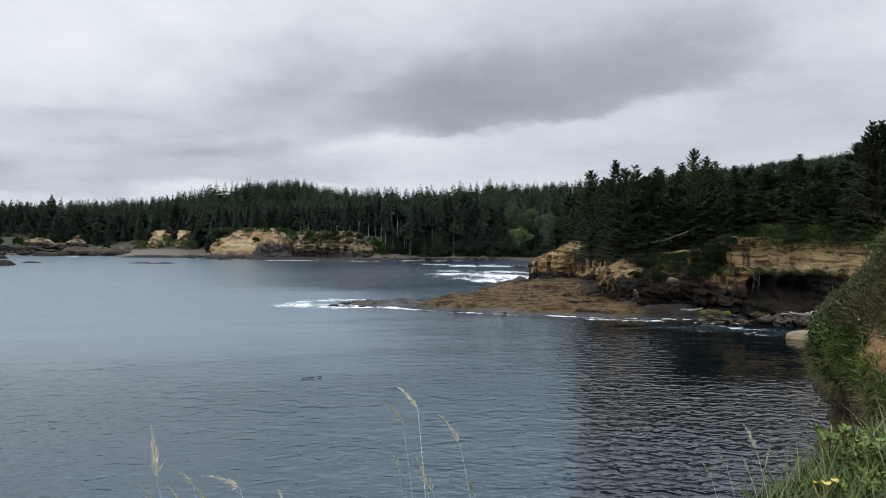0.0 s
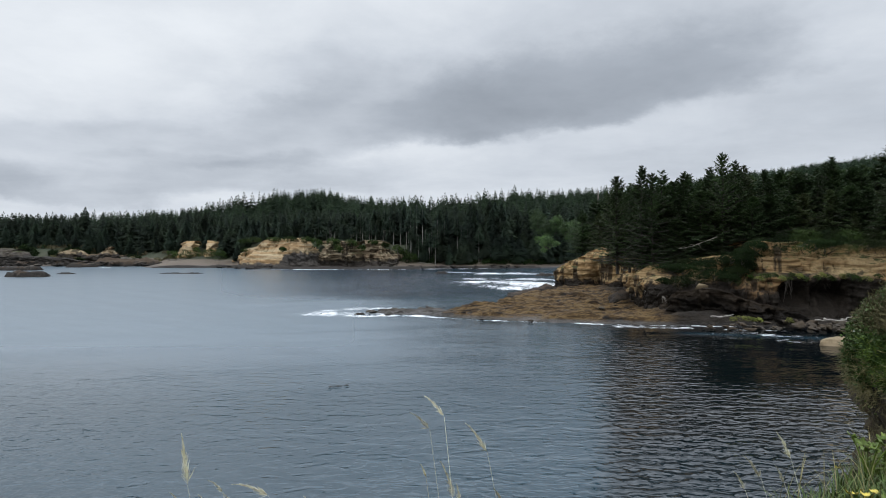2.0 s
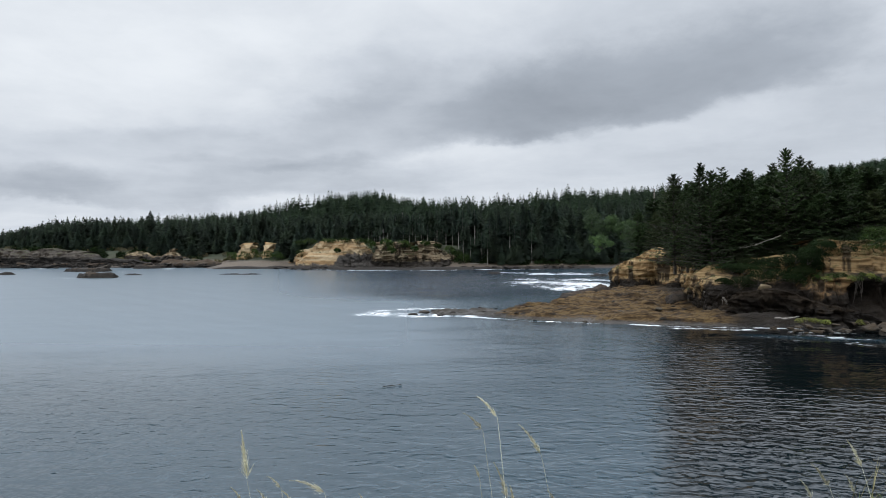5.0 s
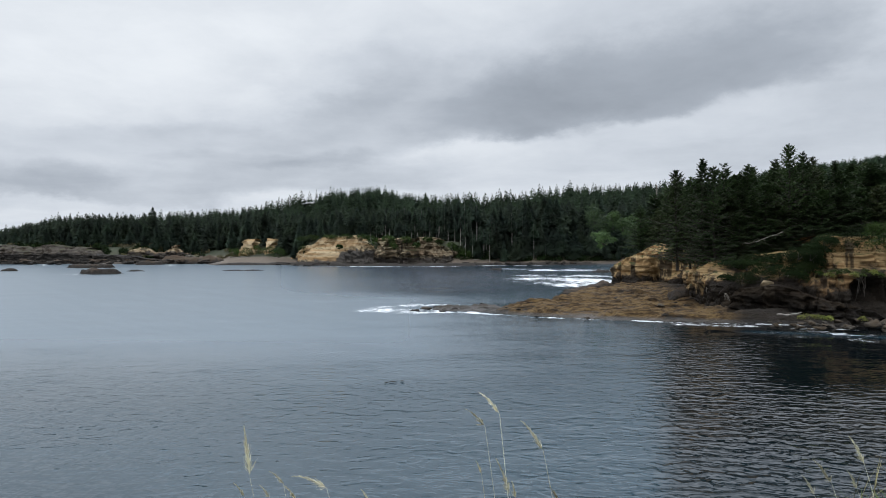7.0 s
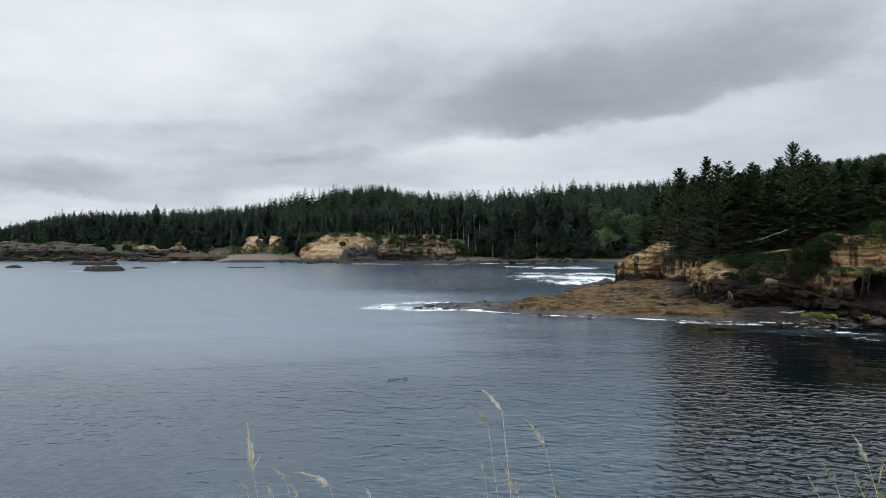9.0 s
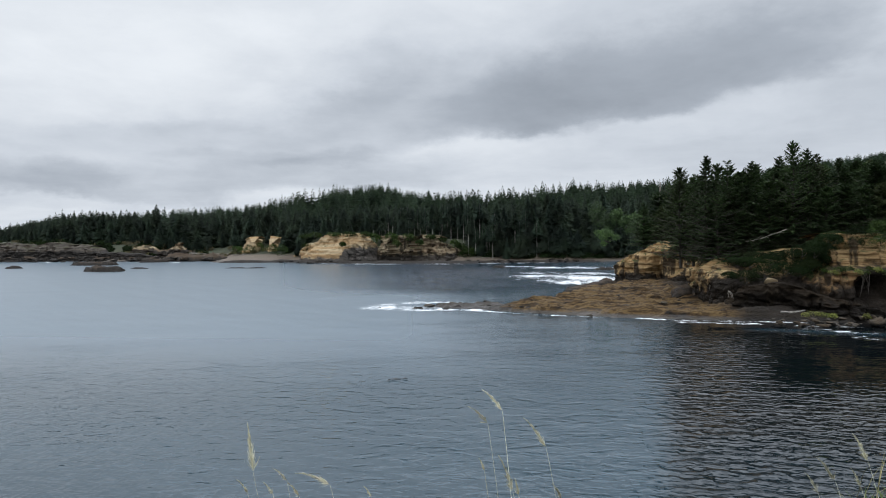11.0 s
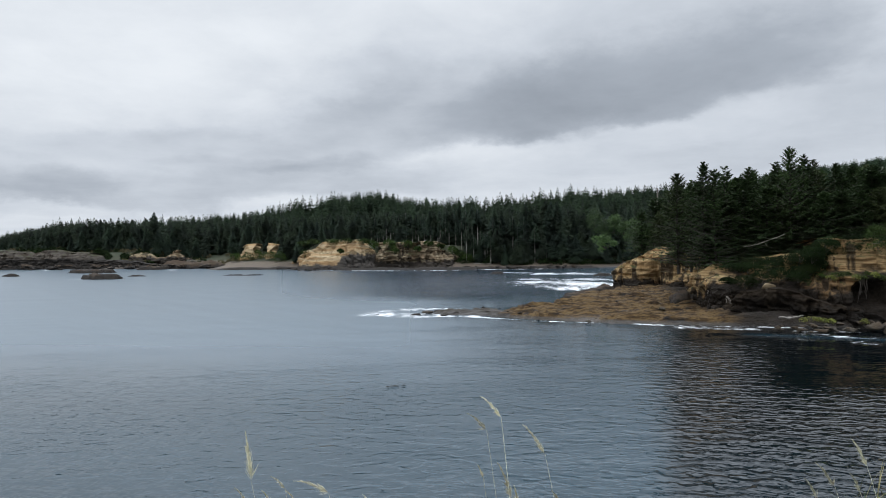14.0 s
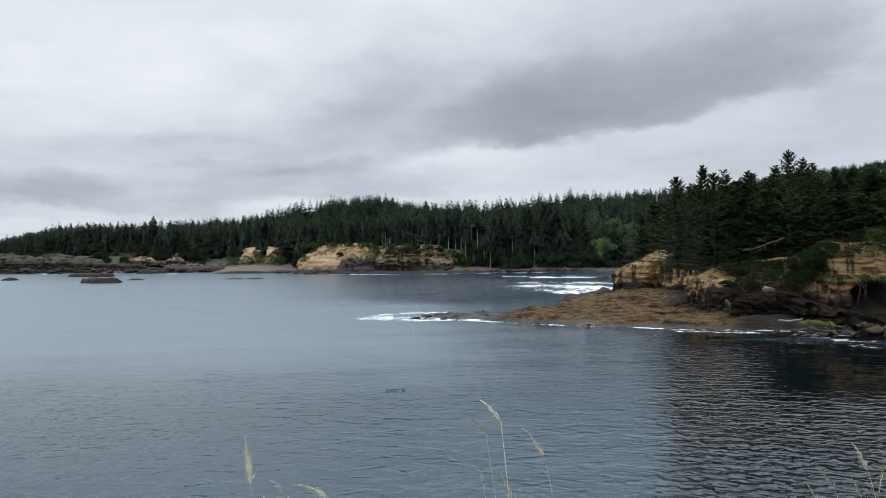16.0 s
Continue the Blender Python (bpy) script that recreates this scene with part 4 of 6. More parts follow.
def conifer(seed, high, reach, bare, limbs, sprays, size, ragged=0.3, wood_sides=3, taper=0.75, loose=0.4, spire=True, whorls=0):
    """A spruce: its stem with limbs, and its crown of hanging needle sprays."""
    rng = np.random.default_rng(seed)
    sway = rng.normal(0, 0.012, 2) * high

    def stem(z):
        t = np.asarray(z) / high
        return np.stack([sway[0] * np.sin(t * 3), sway[1] * np.sin(t * 2.4), np.asarray(z)], -1)
    zs = np.linspace(-0.6, high, 9)
    wood = [tube(stem(zs), np.interp(zs, [-0.6, high * 0.1, high], [high * 0.017, high * 0.013, 0.02]), 7)]
    t = rng.uniform(0, 1, limbs)
    if spire:  # limbs a little crowded low down
        t = np.where(np.arange(limbs) % 4 != 0, t, 1 - np.sqrt(1 - t))
    t = np.sort(t)
    if whorls:  # limbs in rings, as on a young vigorous top
        t = np.clip((np.floor(np.arange(limbs) * whorls / limbs) + rng.normal(0.5, 0.12, limbs)) / whorls, 0, 0.99)
    z = high * (bare + (1 - bare) * t * 0.985)
    turn = np.arange(limbs) * 2.399 + rng.normal(0, 0.5, limbs)
    long = reach * ((1 - t) ** taper + 0.04) * (1 + rng.uniform(-ragged * 1.6, ragged, limbs) * np.interp(t, [0.5, 0.9], [1.0, 0.45]))
    long *= np.where(rng.uniform(0, 1, limbs) < 0.10, 1.35, 1.0) * np.interp(t, [0, 0.10, 1], [0.85, 1, 1])
    slope = np.interp(t, [0, 0.45, 0.8, 1], [-0.32, 0.0, 0.40, 0.9] if spire else [-0.32, -0.14, 0.05, 0.25]) + rng.normal(0, 0.12, limbs)
    if whorls:
        slope = np.interp(t, [0, 0.4, 0.8, 1], [-0.20, 0.10, 0.42, 0.9]) + rng.normal(0, 0.06, limbs)
    out = np.column_stack([np.sin(turn), np.cos(turn), np.zeros(limbs)])
    root = stem(z)

    def along(s):
        lift = slope[:, None] * s * long[:, None] + 0.22 * long[:, None] * s ** 2
        flat = root[:, None, :] + out[:, None, :] * (s * long[:, None])[..., None]
        flat[..., 2] += lift
        return flat
    if wood_sides:
        s = np.array([0.0, 0.5, 1.0])
        pts = along(np.broadcast_to(s, (limbs, 3)))
        for k in range(limbs):
            wood.append(tube(pts[k], np.array([0.055, 0.035, 0.01]) * (0.4 + long[k] / reach), wood_sides))
    s = np.sort(rng.uniform(0.04, 1.0, (limbs, sprays)), axis=1)
    s[:, -1] = 1.0
    pts = along(s)
    fan = np.where(np.arange(sprays)[None, :] % 2 == 0, 1, -1) * rng.uniform(0.3 if whorls else 0.5, 0.8 if whorls else 1.25, (limbs, sprays))
    fan[:, -1] = 0
    side = np.column_stack([out[:, 1], -out[:, 0], np.zeros(limbs)])
    way = out[:, None, :] * np.cos(fan)[..., None] + side[:, None, :] * np.sin(fan)[..., None]
    way[..., 2] += slope[:, None] * 0.6 + rng.normal(-0.15, 0.30, (limbs, sprays))
    way = unit(way)
    across = unit(np.cross(way, np.array([0, 0, 1.0])) + rng.normal(0, loose, way.shape))
    grow = size * np.interp(1 - s, [0, 1], [0.75, 1.2]) * rng.uniform(0.6, 1.3, s.shape) * np.minimum(1.0, 0.22 + 0.55 * long / size)[:, None]
    v, f = blades(pts.reshape(-1, 3), way.reshape(-1, 3), across.reshape(-1, 3), grow.ravel(), grow.ravel() * 0.40)
    plate = np.cross(way, across)
    plate *= np.sign(plate[..., 2:] + 1e-9)
    shade = unit(plate * 0.7 + out[:, None, :] * 0.45 * s[..., None] + np.array([0, 0, 0.35]))
    return join(wood), (v, f, shade.reshape(-1, 3))


def fir(seed, high, reach, bare, tiers, fronds, taper, girth=0.016):
    """A forest spruce seen from afar: a stem and ragged drooping tiers of boughs."""
    rng = np.random.default_rng(seed)
    zs = np.linspace(-0.6, high * 0.97, 5)
    stem = tube(np.column_stack([0 * zs, 0 * zs, zs]), np.interp(zs, [-0.6, high], [high * girth, 0.05]), 5)
    t = np.repeat((np.arange(tiers) + 0.3) / tiers, fronds)
    m = len(t)
    t = np.clip(t + rng.normal(0, 0.9 / tiers, m), 0, 0.985)
    turn = np.tile(np.arange(fronds) * 2 * math.pi / fronds, tiers) + np.repeat(rng.uniform(0, 6.28, tiers), fronds) + rng.normal(0, 0.2, m)
    lobe = 1 + 0.22 * np.sin(turn * 2 + rng.uniform(0, 6.28)) * (1 - t)
    r = reach * ((1 - t) ** taper + 0.015) * rng.uniform(0.55, 1.15, m) * lobe * np.interp(t, [0, 0.12], [0.7, 1])
    r *= np.repeat(rng.uniform(0.72, 1.15, tiers), fronds) * (1 + 0.45 * fbm(np.column_stack([np.cos(turn), np.sin(turn), t * 6]), 1.3, 2, seed))
    out = np.column_stack([np.sin(turn), np.cos(turn), np.zeros(m)])
    deep = rng.uniform(0.08, 0.62, m)  # how far out on its limb each bough begins
    base = np.column_stack([out[:, :2] * (r * deep)[:, None], high * (bare + (1 - bare) * t) + r * (0.22 - 0.35 * deep)])
    drop = rng.uniform(0.05, 0.75, m) * np.interp(t, [0, 0.6, 0.85, 1], [1.0, 0.8, 0.6, 0.4])
    way = unit(out - np.column_stack([np.zeros((m, 2)), drop]))
    across = unit(np.column_stack([out[:, 1], -out[:, 0], np.zeros(m)]) + rng.normal(0, 0.6, (m, 3)))
    crown = boughs(base, way, across, r * (1.05 - deep) * np.sqrt(1 + drop ** 2), 2 * math.pi * r / fronds * 2.2 + 0.10)
    tip = boughs(np.tile([[0, 0, high * 0.93]], (4, 1)), unit(np.array([[0.06, 0, 1], [-0.06, 0.04, 1], [0, -0.08, 1], [0.02, 0.06, 1.0]])), np.array([[1.0, 0, 0], [0, 1, 0], [0.7, 0.7, 0], [0.7, -0.7, 0]]), np.full(4, high * 0.045), np.full(4, 0.7))
    shade = unit(out * 0.45 + rng.normal(0, 0.08, (m, 3)) + np.column_stack([np.zeros((m, 2)), np.interp(t, [0, 1], [0.6, 0.9])]))
    return stem, (*join([crown, tip]), np.vstack([shade, np.tile([[0, -0.7, 0.7]], (4, 1))]))


def leaf_cloud(seed, lumps, count, size, squash=0.5):
    """Leaves on and in a heap of rounded lumps: rows of x, y, z, rx, ry, rz."""
    rng = np.random.default_rng(seed)
    lumps = np.array(lumps, float)
    share = (lumps[:, 3] * lumps[:, 4] + lumps[:, 3] * lumps[:, 5]) ** 1.0
    k = rng.choice(len(lumps), count, p=share / share.sum())
    d = unit(rng.normal(0, 1, (count, 3)))
    d[:, 2] = np.abs(d[:, 2]) * np.where(rng.uniform(0, 1, count) < 0.8, 1, -1)
    p = d * rng.uniform(0.72, 1.06, count)[:, None]
    base = lumps[k, :3] + p * lumps[k, 3:6]
    base += fbm(base, 1.1 / max(0.2, lumps[:, 3].mean()), 3, seed)[:, None] * d * lumps[k, 3:6] * 0.8
    way = unit(d * 0.5 + rng.normal(0, 0.7, (count, 3)) + np.array([0, 0, -0.15]))
    across = unit(np.cross(way, d + rng.normal(0, squash, (count, 3))))
    long = size * rng.uniform(0.6, 1.4, count)
    return blades(base, way, across, long, long * 0.7)


def tree_kind(seed, high, reach, bare, limbs, sprays, size, needles, bark, **more):
    wood, crown = conifer(seed, high, reach, bare, limbs, sprays, size, **more)
    return high, mesh_of("trunk", *wood, bark), leafy_mesh("crown", *crown, needles)


def plant_tree(kind, x, y, top, ground, label, group, name="spruce_tree", turn=0.0, lean=0.0, broad=1.0):
    high, trunk, crown = kind
    s = (top - ground) / high
    tree = thing(name, label, "tree", group, at=(x, y, ground))
    tree.rotation_euler = (lean, 0, turn)
    tree.scale = (s * broad, s * broad, s)
    part("trunk", trunk, tree)
    part("crown", crown, tree)
    return tree


# trees of the near headland
NEAR_KINDS = [tree_kind(100 + k, 16.0, r, bare, limbs, 38, size * 0.68, SPRUCE, BARK, ragged=0.35, loose=0.32)
              for k, (r, bare, limbs, size) in enumerate([(5.0, 0.03, 180, 1.0), (4.4, 0.06, 170, 0.95), (5.4, 0.02, 190, 1.05), (4.0, 0.10, 160, 0.95), (5.0, 0.14, 160, 1.0), (4.6, 0.02, 180, 0.95)])]
STAR_KINDS = [tree_kind(140 + k, 16.0, r, 0.06, 200, 34, 0.50, SPRUCE, BARK, ragged=0.16, loose=0.3, taper=taper, whorls=26) for k, (r, taper) in enumerate([(4.6, 0.85), (4.0, 0.9), (5.0, 0.8)])]
OPEN_KINDS = [tree_kind(120 + k, 16.0, r, 0.12, 120, 34, 0.62, SPRUCE, BARK, ragged=0.5, loose=0.32) for k, r in enumerate([4.0, 4.6])]
dice = np.random.default_rng(7)
# x, y, top of the trees whose tips stand out
TALL = [(b * y, y, 14 + up * y) for b, y, up in (
    (0.227, 132, 0.0937), (0.265, 128, 0.1112), (0.294, 130, 0.1028), (0.281, 126, 0.098), (0.380, 124, 0.1275), (0.401, 127, 0.1156), (0.414, 129, 0.108), (0.362, 130, 0.108), (0.447, 130, 0.104),
    (0.546, 128, 0.1218), (0.534, 131, 0.113), (0.642, 112, 0.1542), (0.657, 110, 0.1715), (0.672, 108, 0.175), (0.700, 110, 0.17), (0.73, 108, 0.17), (0.245, 138, 0.085), (0.325, 133, 0.100), (0.335, 139, 0.097))]
FILL = [(x + 2.0 * math.sin(7 * x), y, t) for x, y, t in [(38, 135, 23), (43, 134, 24), (48, 133, 25), (53, 133, 25.5), (58, 133, 25), (63, 134, 26), (68, 135, 26), (73, 136, 27), (44, 144, 24), (52, 146, 26), (60, 148, 27), (70, 148, 28), (80, 146, 29), (82, 122, 29), (84, 112, 31), (62, 128, 26), (66, 130, 26), (70, 128, 26), (74, 130, 27), (77, 128, 27), (60, 140, 26), (68, 141, 27), (76, 142, 28), (84, 140, 29), (80, 133, 28), (86, 133, 29)]]
EDGE = [(40.5, 143, 15.5), (40.0, 132, 15.5), (39.0, 122.5, 14.0), (42.0, 122.4, 14.4), (45.2, 121.6, 14.2), (48.6, 120.2, 14.6), (40.5, 127, 16.5), (41.5, 152, 16.5), (37.5, 164, 13.6)]
UNDER = [(39, 124, 17.5), (42, 124, 18.6), (46, 123, 19.4), (50, 122, 20.5), (52, 121, 21.5), (55, 122, 22.0), (58, 121, 21.6), (61, 121, 22.0), (65, 120, 22.6), (68, 119, 23.4), (71, 119, 22.8),
         (74, 117, 24.0), (38, 129, 21.5), (40.5, 127, 22.4), (43, 124, 22.8), (57, 126, 25.0), (64, 128, 25.5), (38.5, 137, 21.0), (40.5, 141, 22.0), (42, 148, 22.5), (34, 196, 22), (38.5, 200, 25.5), (42.5, 198, 27.5), (47, 205, 29), (51, 200, 30), (37, 186, 21), (45, 190, 26), (66, 114, 18.5), (70, 112, 20.5)]
UNDER = UNDER + FILL + EDGE


def canopy(b):
    """How high, per metre of distance above the eye, the headland's closed canopy reaches at each bearing x / y."""
    return np.interp(b, [0.15, 0.20, 0.235, 0.30, 0.40, 0.46, 0.55, 0.61, 0.64, 0.70], [0.062, 0.066, 0.082, 0.092, 0.099, 0.098, 0.106, 0.113, 0.150, 0.165])


UNDER = [(x, y, min(top, 14 + canopy(x / y) * y)) for x, y, top in UNDER if (x, y, top) not in FILL] + [(x, y, 14 + canopy(x / y) * y - 1.2 * abs(math.sin(5 * x))) for x, y, top in FILL]
ground_at = land_height(np.array([t[:2] for t in TALL + UNDER], float))
for k, ((x, y, top), z) in enumerate(zip(TALL + UNDER, ground_at)):
    tall = k < len(TALL)
    kinds = (OPEN_KINDS if k in (2, 6) else STAR_KINDS) if tall else NEAR_KINDS
    plant_tree(kinds[dice.integers(len(kinds))], x, y, top, max(z, 7.5), "dark green spruce with drooping limbs on the headland" if tall else "low dense spruce at the edge of the headland wood",
               "headland spruces", turn=dice.uniform(0, 6.28), broad=dice.uniform(0.85, 1.1) if tall else dice.uniform(1.1, 1.45))


def snag(x, y, ground, top, label):
    """A dead bleached stem with broken stubs."""
    rng = np.random.default_rng(int(x * 10))
    dead = thing("dead_tree", label, "dead tree", at=(x, y, ground))
    high = top - ground
    zs = np.linspace(-0.4, high, 8)
    part("trunk", mesh_of("trunk", *tube(np.column_stack([0.02 * zs, 0.0 * zs, zs]), np.interp(zs, [0, high], [0.34, 0.20]), 7), ROOT), dead)
    for k in range(6):
        z, a, r = rng.uniform(0.5, 0.95) * high, rng.uniform(0, 6.28), rng.uniform(0.5, 1.4)
        tip = np.array([math.sin(a) * r, math.cos(a) * r, 0.35 * r])
        root = np.array([0.02 * z, 0, z])
        part("limb", mesh_of("limb", *tube([root, root + tip * 0.6, root + tip], [0.06, 0.04, 0.015], 5), ROOT), dead)


snag(40.6, 128.0, 12.5, 20.9, "bleached dead trunk standing among the spruces")
snag(42.1, 215.0, 9.0, 29.6, "grey dead trunk above the inlet")


def dead_limb(start, end, sag, label):
    """A bare bleached limb with side twigs, sticking out of the wood's edge."""
    start, end = np.array(start, float), np.array(end, float)
    rng = np.random.default_rng(int(start[0] * 10))
    limb = thing("dead_limb", label, "branch", "bare limbs", at=tuple(start))
    s = np.linspace(0, 1, 9)
    line = (end - start) * s[:, None] + np.column_stack([np.zeros(9), np.zeros(9), sag * 4 * s * (1 - s) + rng.normal(0, 0.06, 9)])
    part("bough", mesh_of("bough", *tube(line, np.interp(s, [0, 1], [0.07, 0.02]), 6), ROOT), limb)
    for k in range(7):
        root = line[2 + k % 7]
        tip = root + np.array([rng.uniform(0.2, 1.2), rng.uniform(-0.8, 0.3), rng.uniform(-0.7, 0.8)])
        part("twig", mesh_of("twig", *tube([root, (root + tip) / 2 + np.array([0, 0, 0.08]), tip], [0.03, 0.02, 0.010], 5), ROOT), limb)


for start, end, sag in (((44.5, 118.6, 14.2), (36.8, 115.6, 12.1), -0.25),
                        ((54.6, 110.6, 12.6), (56.4, 110.0, 13.6), -0.3), ((63.4, 110.4, 12.2), (65.4, 110, 13.4), -0.2)):
    dead_limb(start, end, sag, "bare bleached limb at the edge of the headland wood")


# undergrowth of the headland
def bush(name, label, category, seed, lumps, count, size, mat, group=""):
    ob = thing(name, label, category, group, at=tuple(lumps[0][:2]) + (lumps[0][2] - lumps[0][5],))
    base = np.array(ob.location)
    v, f = leaf_cloud(seed, lumps, count, size)
    part("foliage", mesh_of("foliage", v - base, f, mat, flat=True), ob)
    stems = [tube([np.array([0, 0, -min(0.4, 0.3 * lumps[0][5])]), np.array(l[:3]) - base], [0.12 * min(1, lumps[0][5]), 0.04], 5) for l in lumps]
    part("stems", mesh_of("stems", *join(stems), BARK), ob)
    return ob


for k, (x, y, z, r, h) in enumerate([(50.5, 115.5, 12.4, 2.2, 1.4), (53.5, 114.0, 13.0, 2.6, 1.7), (57, 113.4, 13.4, 2.8, 2.0), (60.5, 113.0, 13.5, 3.0, 2.1), (64, 112.2, 13.4, 2.8, 2.1), (67.5, 111, 13.2, 2.8, 2.0), (70.5, 108, 13.0, 2.8, 2.0)]):
    lumps = [(x, y, z, r, r * 0.8, h), (x - r * 0.5, y - 2.4, z - 1.5, r * 0.6, 1.3, h * 0.7), (x + r * 0.5, y - 2.0, z - 1.1, r * 0.6, 1.3, h * 0.8)]
    bush("salal_bush", "rounded green shrub overhanging the cliff edge", "shrub", 300 + k, lumps, 3600, 0.15, SHADED_LEAVES if k % 2 else SALAL, "cliff-edge shrubs")
for k, (x, y, z, r, h) in enumerate([(35.5, 111.2, 6.6, 1.8, 0.9), (38.5, 111.6, 7.4, 2.2, 1.0), (41.5, 112.0, 7.8, 2.2, 1.0), (44.5, 112.2, 8.2, 2.0, 1.1), (47.5, 112.4, 8.6, 2.0, 1.1), (37, 114.2, 8.8, 2.0, 0.8), (40.5, 115, 9.2, 2.2, 0.8), (45.5, 115.2, 9.6, 2.0, 0.9), (44.5, 109.6, 8.4, 1.5, 0.9), (46.0, 110.4, 9.6, 1.5, 1.0), (47.0, 111.6, 11.0, 1.6, 0.9), (43, 109.4, 7.4, 1.5, 0.7), (48.4, 112.4, 12.4, 1.8, 0.9), (45.6, 109.6, 11.6, 1.7, 1.0), (47.2, 109.4, 12.6, 1.8, 1.1), (44.2, 111.5, 10.8, 1.6, 0.9), (44.8, 108.6, 10.6, 1.4, 0.8), (35.2, 114.6, 8.8, 2.0, 0.7), (33.6, 113.4, 6.6, 1.2, 0.5), (56.0, 107.4, 13.0, 1.7, 0.7), (58.2, 107.4, 13.1, 1.8, 0.6), (63.4, 106.0, 13.0, 2.0, 0.7), (38.6, 116.0, 9.7, 1.7, 0.6), (41.4, 115.8, 9.8, 1.7, 0.6), (44.2, 115.6, 10.0, 1.7, 0.7), (46.6, 114.0, 11.2, 1.5, 0.8)]):
    bush("slope_bush", "low green growth on the cliff's grassy bench", "shrub", 330 + k, [(x, y, z, r, r * 0.8, h), (x + r * 0.7, y, z - 0.2, r * 0.6, r * 0.5, h * 0.7)], 2600, 0.15, SHADED_LEAVES, "bench shrubs")
# alders round the inlet behind the headland
dice = np.random.default_rng(17)
for k in range(16):
    x, y = 24 + 32 * ((k * 0.618) % 1) + dice.uniform(-1, 1), 205 + 44 * ((k * 0.382) % 1)
    r = dice.uniform(1.8, 3.4)
    top = 14.5 + (y - 205) * 0.22 + dice.uniform(-1.5, 2.0)
    lumps = [(x, y, top - r, r, r * 0.8, r * 0.9)] + [(x + dice.normal(0, r * 0.6), y + dice.normal(0, r * 0.4), top - r * dice.uniform(0.6, 2.6), r * dice.uniform(0.3, 0.6), r * 0.5, r * dice.uniform(0.3, 0.5)) for _ in range(6)]
    bush("alder_bush", "green broad-leaved alder above the inlet", "tree", 360 + k, lumps, 1900, 0.42, ALDER if k % 3 else LIME_ALDER, "alders")

# ---- the wood across the bay ----
def fir_kind(needles, bark, *shape):
    stem, crown = fir(*shape)
    return shape[1], mesh_of("trunk", *stem, bark), leafy_mesh("crown", *crown, needles)


FAR_KINDS = [fir_kind(HAZY_FAR_SPRUCE, DARK_BARK, 200 + k, 22.0, r, bare, 58, 56, taper)
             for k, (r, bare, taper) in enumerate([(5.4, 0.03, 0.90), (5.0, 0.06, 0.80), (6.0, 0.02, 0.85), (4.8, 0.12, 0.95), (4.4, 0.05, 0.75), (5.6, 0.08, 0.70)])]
POLE_KINDS = [fir_kind(HAZY_FAR_SPRUCE, PALE_BARK, 220 + k, 23.0, r, bare, 22, 30, 0.7, 0.009) for k, (r, bare) in enumerate([(2.8, 0.46), (3.0, 0.52), (2.5, 0.60)])]


def treetops(b):
    """How high, per metre of distance above the eye, the wood's skyline stands at each bearing x / y."""
    at = [-0.90, -0.84, -0.78, -0.70, -0.66, -0.60, -0.50, -0.42, -0.395, -0.35, -0.23, -0.16, -0.07, 0.015, 0.10, 0.15, 0.225, 0.30]
    up = [0.014, 0.024, 0.038, 0.048, 0.045, 0.049, 0.046, 0.053, 0.064, 0.075, 0.079, 0.065, 0.070, 0.078, 0.076, 0.077, 0.080, 0.082]
    return np.interp(b, at, up)


def front_tops(b):
    """The same for the wood near the shore, before the hill behind it."""
    return np.minimum(treetops(b), np.interp(b, [-0.44, -0.38, -0.30, -0.18, -0.10, -0.04], [0.060, 0.050, 0.047, 0.049, 0.058, 0.080]))


def wood_edge(b):
    """The distance y at which the trees begin at each bearing."""
    at = [-1.05, -0.84, -0.72, -0.62, -0.50, -0.42, -0.390, -0.372, -0.30, -0.20, -0.11, -0.08, 0.0, 0.13, 0.30]
    up = [420, 368, 357, 358, 361, 357, 354, 330, 329, 329, 330, 318, 317, 320, 314]
    return np.interp(b, at, up)


dice = np.random.default_rng(21)
# the front rows: trees of their own
for k in range(212):
    b = float(np.interp((k + dice.uniform(0, 1)) / 212, [0, 0.42, 0.86, 1], [-0.88, -0.24, 0.05, 0.26]))
    row = k % 3
    y = wood_edge(b) + row * 7.0 + dice.uniform(0, 5)
    x = b * y
    z = float(land_height(np.array([[x, y]]))[0])
    cap = 14 + front_tops(b) * y
    most = 19.0 if b < -0.16 else 23.0
    high = min(cap - z - dice.uniform(0.0, 5.0), most * dice.uniform(0.5, 1.2)) * (0.66, 0.88, 1.0)[row]
    if high < 4:
        continue
    poles = -0.24 < b < 0.04 and dice.uniform() < (0.85 if b < -0.05 else 0.5)
    kinds = POLE_KINDS if poles else FAR_KINDS
    plant_tree(kinds[dice.integers(len(kinds))], x, y, z + high, z - 0.3,
               "tall slim spruce with a pale bare lower trunk" if poles else "dark green spruce in the wood across the bay", "trees across the bay", turn=dice.uniform(0, 6.28), broad=dice.uniform(0.9, 1.3) if poles else dice.uniform(1.0, 1.7))


def stand(name, trees, mat):
    """Many trees as one mesh: rows of kind, x, y, z, height, breadth, turn, tone."""
    verts, faces, shades, tones, n = [], [], [], [], 0
    for (full, _, (v, f, shade)), x, y, z, high, broad, a, tone in trees:
        s = high / full
        turn = np.array([[math.cos(a), math.sin(a), 0], [-math.sin(a), math.cos(a), 0], [0, 0, 1]])
        verts.append((v * np.array([broad * s, broad * s, s])) @ turn + np.array([x, y, z]))
        faces.append(f + n)
        shades.append(shade @ turn)
        tones.append(np.full(len(f), tone))
        n += len(v)
    return leafy_mesh(name, np.concatenate(verts), np.concatenate(faces), np.concatenate(shades), mat, np.concatenate(tones))


